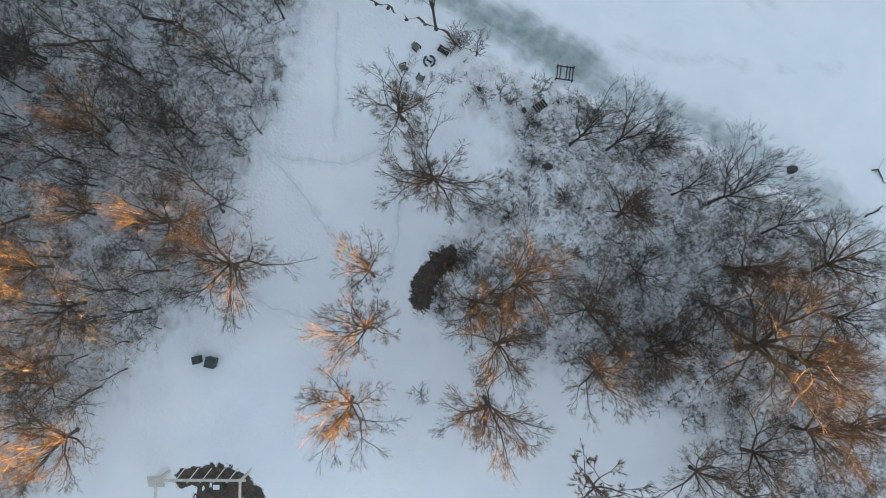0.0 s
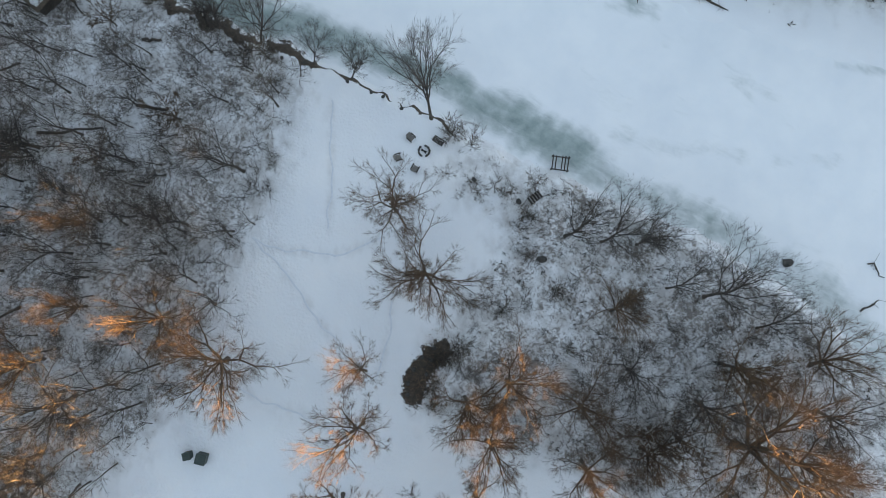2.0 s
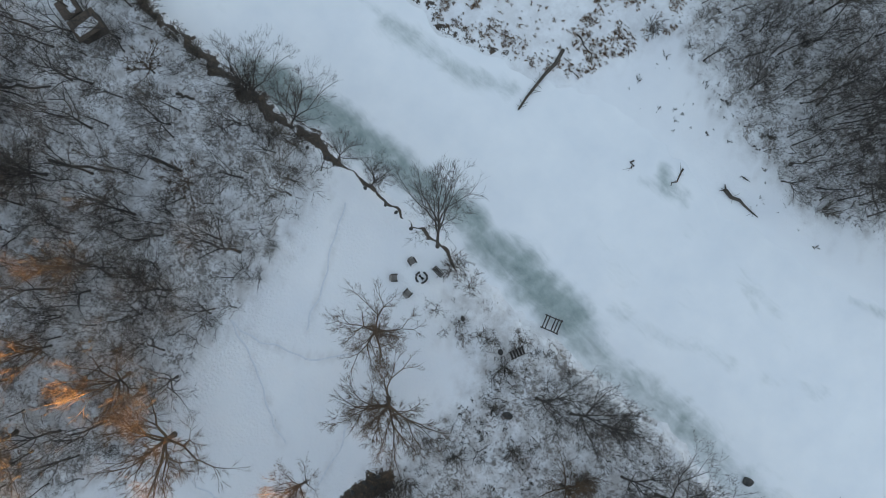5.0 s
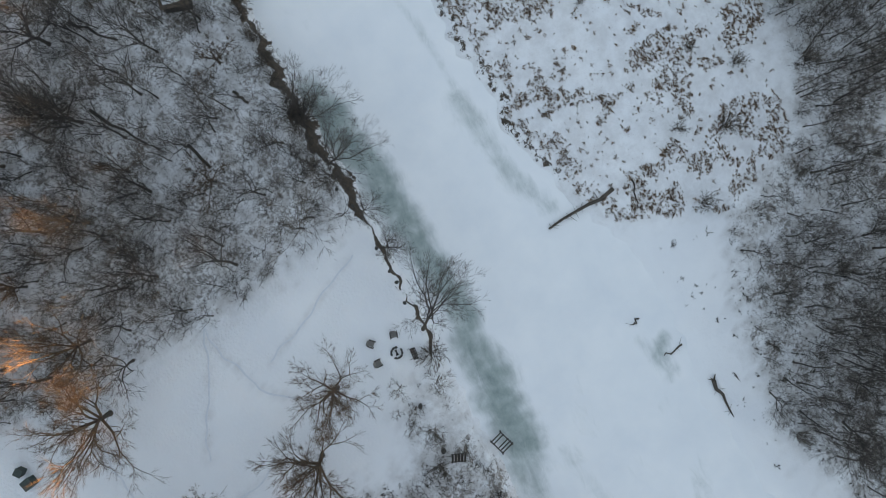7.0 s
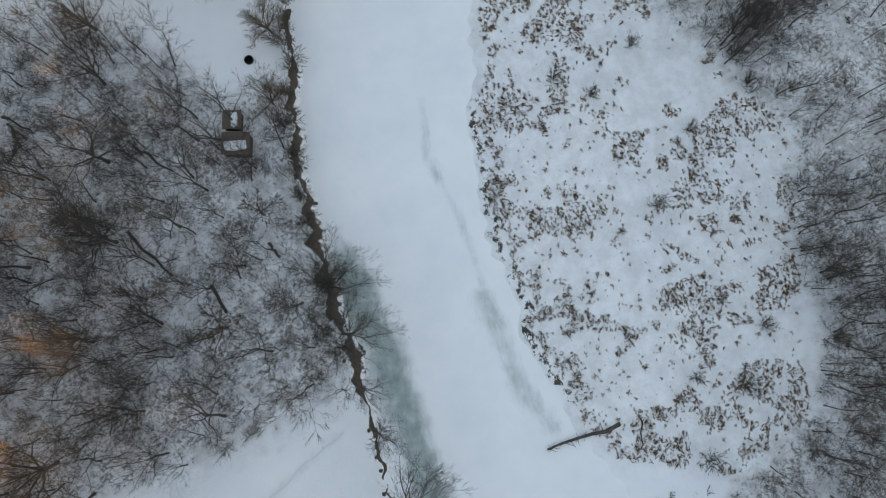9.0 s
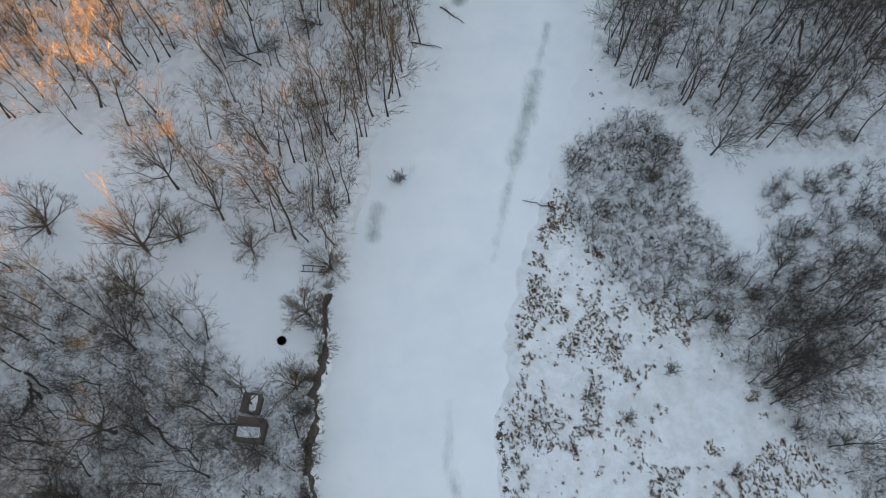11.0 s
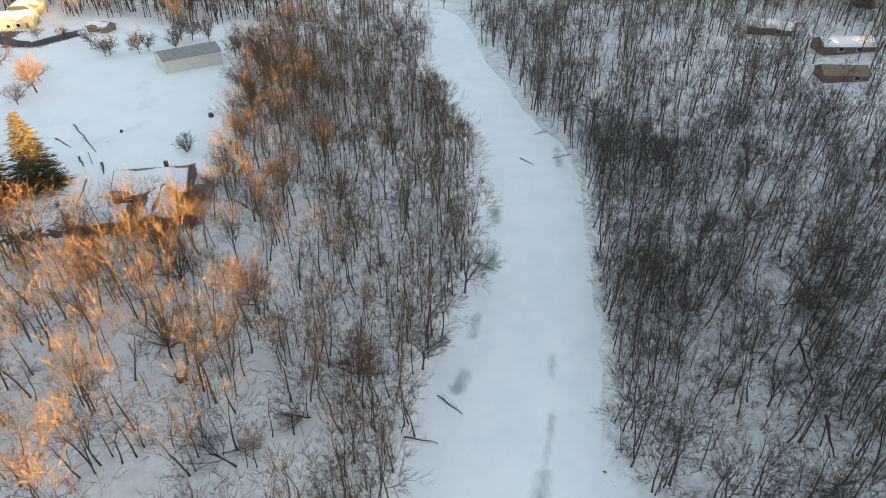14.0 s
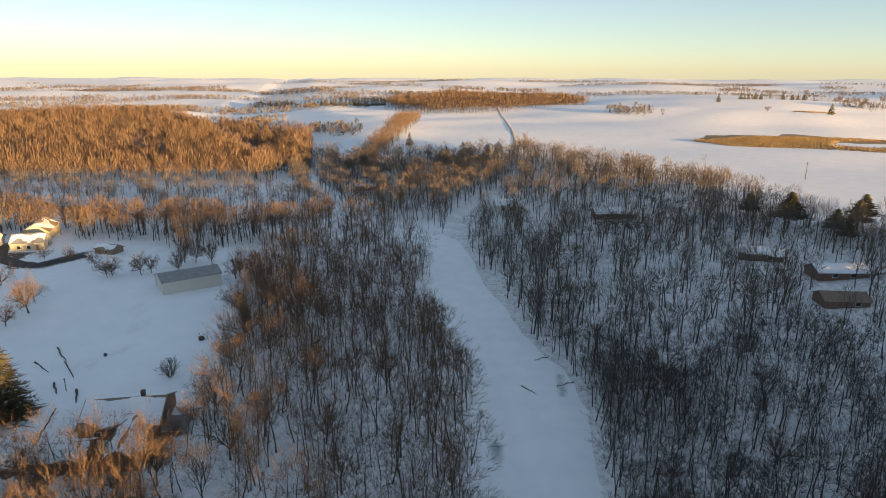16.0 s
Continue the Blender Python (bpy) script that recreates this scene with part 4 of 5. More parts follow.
def on_land(name, x, y, turn, label, category, sink=0.0, group="", z=None):
    ob = new(name)
    ob.matrix_basis = at_ground(x, y, turn, sink) if z is None else pose(x, y, z, 0, 0, turn)
    return tagged(ob, label, category, group)


def fire_pit(x, y):
    pit = on_land("fire_pit", x, y, 0, "ring of dark stones with charred logs in snow", "fire pit")
    for i in range(11):
        a = i * 6.2832 / 11
        if i in (4, 9):
            continue
        part("stone", rock(i, (0.42, 0.26, 0.3)), M_STONE, pit).matrix_basis = pose(0.62 * math.cos(a), 0.62 * math.sin(a), 0.1, 0, 0, math.degrees(a) + 90)
    for i in range(3):
        part("charred_log", pole(bmesh.new(), (-0.35, 0.1 * i - 0.1, 0.08 + 0.05 * i), (0.3, 0.12 - 0.14 * i, 0.12), 0.06, 0.05), M_CHAR, pit)


def garden_chair(x, y, turn):
    chair = on_land("garden_chair", x, y, turn, "grey wooden garden chair standing in snow", "chair", group="chairs round the fire pit")
    part("seat", block((0.62, 0.6, 0.05), (0, 0, 0.36), (-8, 0, 0), 0.01), M_GREYWOOD, chair)
    for i in range(5):
        part("back_slat", block((0.11, 0.03, 0.75), (-0.24 + 0.12 * i, -0.38, 0.66), (22, 0, 0), 0.006), M_GREYWOOD, chair)
    for s in (-1, 1):
        part("armrest", block((0.14, 0.78, 0.04), (0.38 * s, 0.02, 0.6), (0, 0, 0), 0.01), M_DARKWOOD, chair)
        for yy, h in ((0.32, 0.6), (-0.36, 0.5)):
            part("leg", block((0.06, 0.1, h), (0.36 * s, yy, h / 2)), M_DARKWOOD, chair)


def bench(x, y, turn):
    b = on_land("bench", x, y, turn, "dark wooden bench beside the fire pit", "bench")
    for i in range(4):
        part("seat_slat", block((1.35, 0.11, 0.04), (0, -0.2 + 0.13 * i, 0.45)), M_DARKWOOD, b)
    for i in range(3):
        part("back_slat", block((1.35, 0.03, 0.1), (0, -0.32 - 0.03 * i, 0.58 + 0.14 * i)), M_DARKWOOD, b)
    for s in (-1, 1):
        part("leg", block((0.06, 0.06, 0.45), (0.58 * s, 0.18, 0.225)), M_DARKWOOD, b)
        part("leg", block((0.06, 0.06, 0.9), (0.58 * s, -0.3, 0.45), (6, 0, 0)), M_DARKWOOD, b)
        part("armrest", block((0.07, 0.55, 0.05), (0.62 * s, -0.05, 0.66)), M_DARKWOOD, b)


def utility_box(x, y, turn, size):
    b = on_land("utility_box", x, y, turn, "dark green metal utility box standing in snow", "utility box", 0.05, "utility boxes")
    part("body", block(size, (0, 0, size[2] / 2), bevel=0.03), M_UTILITY, b)
    part("lid", block((size[0] + 0.08, size[1] + 0.08, 0.07), (0, 0, size[2] + 0.035), bevel=0.02), M_UTILITY, b)


def pergola(x, y, turn):
    """Pale timber pergola over a patio; the long beam runs along its x."""
    p = on_land("pergola", x, y, turn, "pale timber pergola over a snowy patio", "pergola")
    for px, py in ((0.2, 0), (8.8, 0), (0.2, -4.2), (8.8, -4.2)):
        part("post", block((0.2, 0.2, 3.0), (px, py, 1.5)), M_PALEWOOD, p)
    part("beam", block((9.6, 0.22, 0.25), (4.5, 0, 3.05)), M_PALEWOOD, p)
    part("beam", block((9.6, 0.22, 0.25), (4.5, -4.2, 3.05)), M_PALEWOOD, p)
    for px in (0.2, 8.8):
        part("beam", block((0.22, 4.6, 0.22), (px, -2.1, 3.28)), M_PALEWOOD, p)
    for i in range(6):
        part("rafter", block((0.1, 1.9, 0.16), (2.6 + 1.35 * i, 0.55, 3.26), (0, 0, -38)), M_PALEWOOD, p)
    for i in range(3):
        part("step", block((1.7, 0.35, 0.14), (-0.9, -0.5 - 0.42 * i, 0.9 - 0.2 * i)), M_PALEWOOD, p)
    t = on_land("patio_table", x, y, turn, "dark patio table half under snow", "table")
    t.matrix_basis = t.matrix_basis @ pose(5.6, -1.6, 0)
    part("tabletop", block((1.1, 1.1, 0.06), (0, 0, 0.72), bevel=0.02), M_DARKWOOD, t)
    part("leg", block((0.16, 0.16, 0.7), (0, 0, 0.35)), M_DARKWOOD, t)
    part("snow_cap", block((0.7, 0.5, 0.06), (-0.1, 0.15, 0.78), bevel=0.02), M_SNOW, t)


def dock(x, y, turn):
    d = on_land("dock_frame", x, y, turn, "dark wooden dock frame frozen into the ice", "dock", z=0.0)
    for s in (-1, 1):
        part("rail", block((2.1, 0.12, 0.12), (0, 0.75 * s, 0.5)), M_DARKWOOD, d)
        for k in (-0.95, 0.95):
            part("post", block((0.12, 0.12, 1.3), (k, 0.78 * s, 0.3)), M_DARKWOOD, d)
    for i in range(6):
        if i != 2:
            part("slat", block((0.13, 1.7, 0.05), (-0.9 + 0.36 * i, 0.02 * i, 0.59)), M_DARKWOOD, d)


def shore_steps(x, y, turn):
    s = on_land("shore_steps", x, y, turn, "weathered wooden steps down to the creek", "steps")
    for i in range(5):
        part("tread", block((0.95, 0.22, 0.06), (0, 0.36 * i, 0.45 - 0.11 * i)), M_DARKWOOD, s)
    for k in (-1, 1):
        part("stringer", block((0.06, 1.9, 0.16), (0.42 * k, 0.72, 0.14), (-17, 0, 0)), M_DARKWOOD, s)


def log_on(name, a, b, r0, r1, label, seed, twigs=0, root=False, base=None):
    """A fallen stem from a to b, with stubs of branches."""
    za, zb = [max(float(ground_height(*p)), 0.0) if base is None else base for p in (a, b)]
    lg = tagged(new(name), label, "log")
    lg.matrix_basis = pose(a[0], a[1], za)
    d = Vector((b[0] - a[0], b[1] - a[1], zb - za))
    part("stem", pole(bmesh.new(), (0, 0, r0 * 0.6), d + Vector((0, 0, r1 * 0.8)), r0, r1, 8, 0.12 if r0 > 0.15 else 0.2, seed), M_BARK, lg)
    rng = random.Random(seed)
    for i in range(twigs):
        p = d * rng.uniform(0.15, 1.0) + Vector((0, 0, r0 * 0.7))
        q = p + Vector((rng.gauss(0, 0.5), rng.gauss(0, 0.5), rng.uniform(0.05, 0.5)))
        part("branch", pole(bmesh.new(), p, q, r1 * 0.5, 0.012, 4), M_TWIG, lg)
    if root:
        for i in range(6):
            q = Vector((rng.gauss(0, 0.4), rng.gauss(0, 0.4), rng.uniform(0.1, 0.6))) - d.normalized() * 0.4
            part("root", pole(bmesh.new(), (0, 0, r0 * 0.6), q, r0 * 0.5, 0.03, 4), M_BARK, lg)


def boulder(x, y, size, seed, label, base=None):
    b = part("boulder", rock(seed, size), M_STONE)
    b.matrix_basis = pose(x, y, (float(ground_height(x, y)) if base is None else base) + size[2] * 0.25, 0, 0, seed * 40)
    tagged(b, label, "rock")


def hut(x, y, turn, size, label, snow):
    """A flat-roofed hut of boards; snow: length, depth and place of the slab of snow on its roof."""
    L, D, H = size
    h = on_land("hut", x, y, turn, label, "hut", 0.1)
    part("wall", block((L, D, H), (0, 0, H / 2)), M_DARKWOOD, h)
    roof = part("roof", block((L + 0.35, D + 0.35, 0.1), (0, 0, H + 0.1), (3, 0, 0)), M_ROOFBOARD, h)
    for i in range(int(D / 0.3) + 1):
        part("board", block((L + 0.4, 0.2, 0.04), (0, -D / 2 + 0.3 * i, H + 0.165 + 0.016 * (-D / 2 + 0.3 * i) * 3.3), (3, 0, 0)), M_ROOFBOARD, roof)
    bm = rock(int(-x), (snow[0] * 1.12, snow[1] * 1.12, 0.34))
    bmesh.ops.transform(bm, matrix=pose(snow[2], snow[3], H + 0.2), verts=bm.verts)
    part("snow_cap", block((snow[0], snow[1], 0.2), (snow[2], snow[3], H + 0.28), (3, 0, 4), 0.07), M_SNOW, roof)
    part("snow_cap", bm, M_SNOW, roof)


fire_pit(-12.8, 21.0)
for x, y, turn in ((-14.8, 21.6, -105), (-15.0, 18.9, -45), (-12.7, 18.7, 0)):
    garden_chair(x, y, turn)
bench(-11.9, 22.7, 176)
utility_box(-19.1, -20.4, 40, (0.8, 0.75, 0.9))
utility_box(-17.6, -19.9, 15, (1.05, 1.05, 1.0))
pergola(-16.3, -32.3, 27.5)
dock(1.7, 27.3, 20)
shore_steps(0.6, 21.6, -25)
boulder(30.3, 29.6, (1.0, 1.3, 1.1), 3, "dark boulder standing out of the creek's ice", 0.0)
boulder(4.9, 16.4, (1.3, 0.8, 0.8), 5, "dark boulder among leaf litter and snow")
boulder(-6.2, 20.8, (0.5, 0.7, 0.6), 6, "dark stone on the snowy bank")
boulder(-0.5, 21.0, (0.7, 0.6, 0.5), 8, "brown stone by the shore steps")
for i, (x, y) in enumerate([(-20, 24.4), (-21.5, 24.2), (-24.5, 24), (-17.5, 24.2), (-30, 23.6), (-32.5, 22.8), (-44, 21.9), (-52, 21.5), (-56, 22)]):
    boulder(x, y, (0.5, 0.4, 0.3), 11 + i, "small dark stone on the creek bank")
log_on("fallen_log", (-19.0, 51.4), (-18.0, 42.8), 0.24, 0.1, "long mossy dead log lying on the ice", 2, 26)
log_on("driftwood", (-19.1, 53.8), (-15.8, 52.9), 0.09, 0.04, "dark driftwood stick on snow", 3, 4)
log_on("driftwood", (0.6, 50.9), (0.9, 48.5), 0.12, 0.05, "dark driftwood stick on wet ice", 4, 3)
log_on("driftwood", (-4.2, 47.7), (-3.8, 46.8), 0.1, 0.06, "dark driftwood stick on snow", 5, 3)
log_on("uprooted_stump", (5.8, 52.3), (10.6, 52.6), 0.26, 0.05, "uprooted dead stump with roots on snow", 6, 8, True)
log_on("driftwood", (40.3, 28.6), (41.6, 30.8), 0.12, 0.05, "dark driftwood branch on the ice", 7, 9, base=0.0)
log_on("driftwood", (38.6, 33.9), (41.0, 33.4), 0.1, 0.04, "dark driftwood branch on the ice", 8, 5, base=0.0)
log_on("leaning_tree", (-125.4, 43.0), (-121.5, 46.4), 0.16, 0.05, "fallen dead tree hanging over the creek", 9, 22)
log_on("leaning_tree", (-117.4, 37.5), (-116.6, 42.2), 0.13, 0.04, "fallen dead tree hanging over the creek", 10, 18)
log_on("leaning_tree", (-160, 53), (-156.5, 57.5), 0.14, 0.04, "fallen dead tree hanging over the creek", 12, 18)
log_on("leaning_tree", (-206, 84.5), (-204, 79.5), 0.12, 0.04, "fallen dead tree hanging over the creek", 13, 20)
log_on("leaning_tree", (-221, 82), (-219, 77.5), 0.12, 0.04, "fallen dead tree hanging over the creek", 14, 16)
log_on("driftwood", (-205, 71), (-201, 73.5), 0.16, 0.08, "dark log lying on the frozen creek", 15, 2, base=0.0)
log_on("driftwood", (-85.6, 54.8), (-87.6, 50.6), 0.09, 0.03, "dead branch on the snowy shore", 16, 12)
log_on("fallen_log", (-44, 10), (-40.6, 11.2), 0.2, 0.16, "cut log lying in the snowy wood", 17, 0)
log_on("fallen_log", (-47.5, 17), (-45.6, 18), 0.18, 0.15, "cut log lying in the snowy wood", 18, 0)
log_on("fallen_log", (-52, 2), (-46, 6), 0.2, 0.1, "fallen trunk in the snowy wood", 19, 6)
log_on("fallen_log", (-62, 4), (-58, 8), 0.2, 0.1, "fallen trunk in the snowy wood", 20, 5)
log_on("fallen_log", (-115, 99), (-108, 96), 0.25, 0.1, "fallen trunk in the dark wood", 21, 8)
log_on("fallen_log", (-131, 104), (-122, 101), 0.25, 0.1, "fallen trunk in the dark wood", 22, 8)
hut(-59.4, 15.8, 77, (2.9, 2.3, 1.7), "small brown wooden hut with snow on part of its flat roof", (2.5, 1.1, 0.0, -0.3))
hut(-62.4, 15.8, 77, (1.8, 1.9, 1.3), "narrow dark wooden shelter with a strip of snow on its roof", (0.75, 1.7, 0.3, 0.0))
hut(-128.5, 4.6, 30, (1.4, 1.3, 1.0), "low dark box with snow on top in the wood", (1.2, 1.0, 0.0, 0.05))
for k in range(5):
    log_on("fallen_log", (-68 + 0.9 * k, -9.5 + 0.4 * k), (-65.5 + 0.7 * k, -6.5 - 0.8 * k), 0.18, 0.08, "dark log of a brush pile in the wood", 40 + k, 12)
tyre_bm = bmesh.new()
bmesh.ops.create_cone(tyre_bm, segments=20, radius1=0.55, radius2=0.55, depth=0.25)
bmesh.ops.delete(tyre_bm, geom=[f for f in tyre_bm.faces if len(f.verts) > 4], context="FACES")
ring = bmesh.ops.duplicate(tyre_bm, geom=list(tyre_bm.faces) + list(tyre_bm.edges) + list(tyre_bm.verts))
bmesh.ops.scale(tyre_bm, vec=(0.8, 0.8, 1), verts=[g for g in ring["geom"] if isinstance(g, bmesh.types.BMVert)])
bmesh.ops.bridge_loops(tyre_bm, edges=[e for e in tyre_bm.edges if e.is_boundary and e.verts[0].co.z > 0 and e.verts[1].co.z > 0])
tyre = part("tyre_ring", tyre_bm, M_RUBBER)
tyre.matrix_basis = pose(-70, 18.7, float(ground_height(-70, 18.7)) + 0.12)
tagged(tyre, "black tyre ring lying in snow", "tyre")

# an old drag sled frame on the bank
sled = on_land("metal_frame", -79.3, 22.4, 80, "dark metal frame half buried in snow", "frame")
for s in (-1, 1):
    part("rail", pole(bmesh.new(), (-1.5, 0.45 * s, 0.2), (1.5, 0.4 * s, 0.35), 0.06, 0.06), M_DARKWOOD, sled)
for k in (-1.2, 0, 1.2):
    part("crossbar", pole(bmesh.new(), (k, -0.5, 0.28), (k, 0.5, 0.28), 0.05, 0.05), M_DARKWOOD, sled)


# ---- farmsteads ----
def snow_sheet(length, run, cover, seed):
    """Snow left on a roof's slope, with a ragged edge at the eaves and at the ridge; eaves towards +y."""
    rng = random.Random(seed)
    bm = bmesh.new()
    n = max(8, int(length * 1.4))
    rows = []
    phase, slide = rng.uniform(0, 6.28), rng.uniform(2.0, 4.0)
    for i in range(n + 1):
        u = i / n
        wave = 0.5 + 0.5 * math.sin(phase + u * 6.28 * slide * 0.5) + rng.uniform(-0.25, 0.25)
        lo = -0.5 + (1 - cover) * 0.35 * max(0, min(1, wave))
        hi = 0.49 - (1 - cover) * 0.9 * max(0, min(1, 1 - wave + rng.uniform(-0.15, 0.15)))
        hi = max(hi, lo + 0.06)
        px = (u - 0.5) * length * (0.94 + 0.06 * cover)
        rows.append([bm.verts.new((px, q * run, h)) for q, h in ((lo, 0.0), (lo + 0.02, 0.13), ((lo + hi) / 2, 0.17), (hi - 0.02, 0.13), (hi, 0.0))])
    for a, b in zip(rows, rows[1:]):
        for k in range(4):
            bm.faces.new((a[k], b[k], b[k + 1], a[k + 1]))
    for r in (rows[0], rows[-1]):
        bm.faces.new(r)
    bmesh.ops.recalc_face_normals(bm, faces=bm.faces)
    return bm


def gable_house(name, x, y, turn, size, rise, wall_mat, roof_mat, label, snow=0.0, windows=(), doors=(), z=None, category="house", chimney=False):
    """A house with a gable roof; its ridge runs along x. size: length, depth, eaves height."""
    L, D, H = size
    h = on_land(name, x, y, turn, label, category, 0.4, z=z)
    bm = bmesh.new()
    P = [(-L / 2, -D / 2), (L / 2, -D / 2), (L / 2, D / 2), (-L / 2, D / 2)]
    low = [bm.verts.new((a, b, 0)) for a, b in P]
    top = [bm.verts.new((a, b, H)) for a, b in P]
    ra, rb = bm.verts.new((-L / 2, 0, H + rise)), bm.verts.new((L / 2, 0, H + rise))
    for f in ((low[0], low[1], top[1], top[0]), (low[2], low[3], top[3], top[2]), (low[1], low[2], top[2], rb, top[1]), (low[3], low[0], top[0], ra, top[3])):
        bm.faces.new(f)
    part("wall", bm, wall_mat, h)
    slope = math.degrees(math.atan2(rise, D / 2))
    run = math.hypot(D / 2, rise) + 0.45
    for s in (-1, 1):
        mid = (D / 2 + 0.4) / 2
        roof = part("roof", block((L + 0.8, run, 0.16), (0, s * mid, H + rise - mid * rise / (D / 2) + 0.1), (-s * slope, 0, 0)), roof_mat, h)
        if snow:
            cap = snow_sheet(L + 0.6, run, snow, int(abs(x) + 7 * s))
            bmesh.ops.transform(cap, matrix=pose(0, s * mid, H + rise - mid * rise / (D / 2) + 0.19, -s * slope, 0, 0) @ pose(0, 0, 0, 0, 0, 90 - 90 * s), verts=cap.verts)
            part("snow_cap", cap, M_SNOW, roof)
    for side, u, w, hh, sill in windows:
        wx, wy, t = {"s": (u, -D / 2 - 0.03, 0), "n": (u, D / 2 + 0.03, 0), "e": (L / 2 + 0.03, u, 90), "w": (-L / 2 - 0.03, u, 90)}[side]
        win = part("window", block((w + 0.2, 0.06, hh + 0.2), (wx, wy, sill + hh / 2), (0, 0, t)), M_WHITE, h)
        part("pane", block((w, 0.1, hh), (wx, wy, sill + hh / 2), (0, 0, t)), M_PANE, win)
    for side, u, w, hh in doors:
        wx, wy, t = {"s": (u, -D / 2 - 0.03, 0), "n": (u, D / 2 + 0.03, 0), "e": (L / 2 + 0.03, u, 90), "w": (-L / 2 - 0.03, u, 90)}[side]
        part("door", block((w, 0.08, hh), (wx, wy, hh / 2 + 0.4), (0, 0, t)), M_REDSIDING, h)
    if chimney:
        part("chimney", block((0.8, 0.8, 1.8), (L * 0.2, 0.6, H + rise + 0.3)), M_STONE, h)
    return h


# steel barn: long wall faces the creek
barn = gable_house("barn", -274.0, -27.6, 120, (18.5, 10.5, 4.6), 1.7, M_CREAM, M_GREYROOF, "cream steel barn with a grey roof on a snowy field", 0.0, [("n", -2.4, 0.8, 0.7, 1.6), ("n", -4.2, 0.7, 0.6, 1.6)], [], category="barn")
for k in (-1, 1):
    part("corner_trim", block((0.18, 0.18, 4.6), (k * 9.2, 5.2, 2.3)), M_DARKWOOD, barn)
# farmhouse beside the creek wood, two wings and a porch
gable_house("farmhouse", -187, -14.5, 94, (15, 13, 3.0), 2.8, M_REDSIDING, M_SHINGLE, "low farmhouse with brown shingles half under snow", 0.72, [("s", -4, 1.4, 1.0, 1.1), ("s", 4, 1.4, 1.0, 1.1), ("e", 0, 1.4, 1.0, 1.1)], [("s", 0, 1.0, 2.1)], chimney=True)
gable_house("farmhouse_wing", -175.5, -10.5, 4, (12, 7, 2.6), 2.0, M_REDSIDING, M_SHINGLE, "brown wing of the farmhouse with a snowy roof", 0.6, [("n", -3, 1.2, 1.0, 1.1), ("n", 2, 1.2, 1.0, 1.1), ("e", 0, 1.4, 1.0, 1.1)], [("n", 4.4, 1.0, 2.1)], category="house wing")
gable_house("garage", -173.5, -21.0, 96, (9, 7, 2.4), 1.7, M_REDSIDING, M_SHINGLE, "garage with a brown roof under snow", 0.9, [("s", 2.6, 1.0, 1.0, 1.5)], [("s", -1.5, 2.6, 2.2)], category="garage")
deck = on_land("deck", -184.0, -4.2, 94, "wooden deck with railings beside the farmhouse", "deck")
part("floor", block((5.0, 6.5, 0.2), (0, 0, 1.1)), M_GREYWOOD, deck)
for i in range(9):
    part("baluster", block((0.07, 0.07, 1.0), (2.45, -3.2 + 0.8 * i, 1.7)), M_GREYWOOD, deck)
part("handrail", block((0.1, 6.5, 0.08), (2.45, 0, 2.22)), M_GREYWOOD, deck)
for px in (-2.3, 2.3):
    for py in (-3, 3):
        part("post", block((0.16, 0.16, 1.2), (px, py, 0.5)), M_DARKWOOD, deck)
# the neighbours' place across the field
gable_house("neighbour_house", -324, -103, 100, (12, 9, 3.6), 2.6, M_YELLOW, M_GREYROOF, "pale yellow house with a grey roof and snow patches", 0.4, [("s", -3, 1.3, 1.3, 1.2), ("s", 0.5, 1.3, 1.3, 1.2), ("e", 0, 1.4, 1.4, 1.2)], [("s", 3.5, 1.0, 2.1)])
gable_house("neighbour_house", -342, -108, 12, (16, 10, 4.2), 3.2, M_YELLOW, M_SHINGLE, "pale yellow house with a tall brown roof", 0.35, [("s", 3, 1.4, 1.4, 1.4), ("s", -3, 1.4, 1.4, 1.4), ("e", 0, 1.4, 1.4, 1.4)], [])
gable_house("neighbour_garage", -326, -122, 96, (12, 8, 3.6), 2.4, M_CREAM, M_GREYROOF, "cream garage with a snowy roof", 0.7, [("s", 0, 2.4, 1.6, 0.8)], [], category="garage")
gable_house("summer_house", -316, -70, 70, (8.5, 5.5, 2.4), 1.4, M_SHINGLE, M_SHINGLE, "brown timber outbuilding with snow on its roof", 0.55, [("s", 1, 1.0, 0.9, 1.0)], [("s", -2, 1.0, 2.0)], category="outbuilding")
# farm at the head of the valley
gable_house("farm_shed", -471, 25, 88, (13.5, 8, 3.0), 1.4, M_REDSIDING, M_GREYROOF, "low dark farm shed with a snowy roof", 0.85, [], [], category="shed")
arch = on_land("arched_barn", -484, 37.5, 0, "white arched barn by the valley woods", "barn", 0.3)
bm = bmesh.new()
prof = [(5.5 * math.cos(a), 8.2 * math.sin(a) ** 0.85) for a in [math.pi * k / 14 for k in range(15)]]
front = [bm.verts.new((7, p, q)) for p, q in prof]
back = [bm.verts.new((-7, p, q)) for p, q in prof]
for k in range(14):
    bm.faces.new((front[k], front[k + 1], back[k + 1], back[k]))
part("roof", bm, M_GREYROOF, arch)
for xx in (6.98, -6.98):
    bm = bmesh.new()
    bm.faces.new([bm.verts.new((xx, p, q)) for p, q in prof])
    part("gable_wall", bm, M_WHITE, arch)
part("door", block((0.1, 2.6, 3.0), (7.0, 0, 1.6)), M_GREYWOOD, arch)
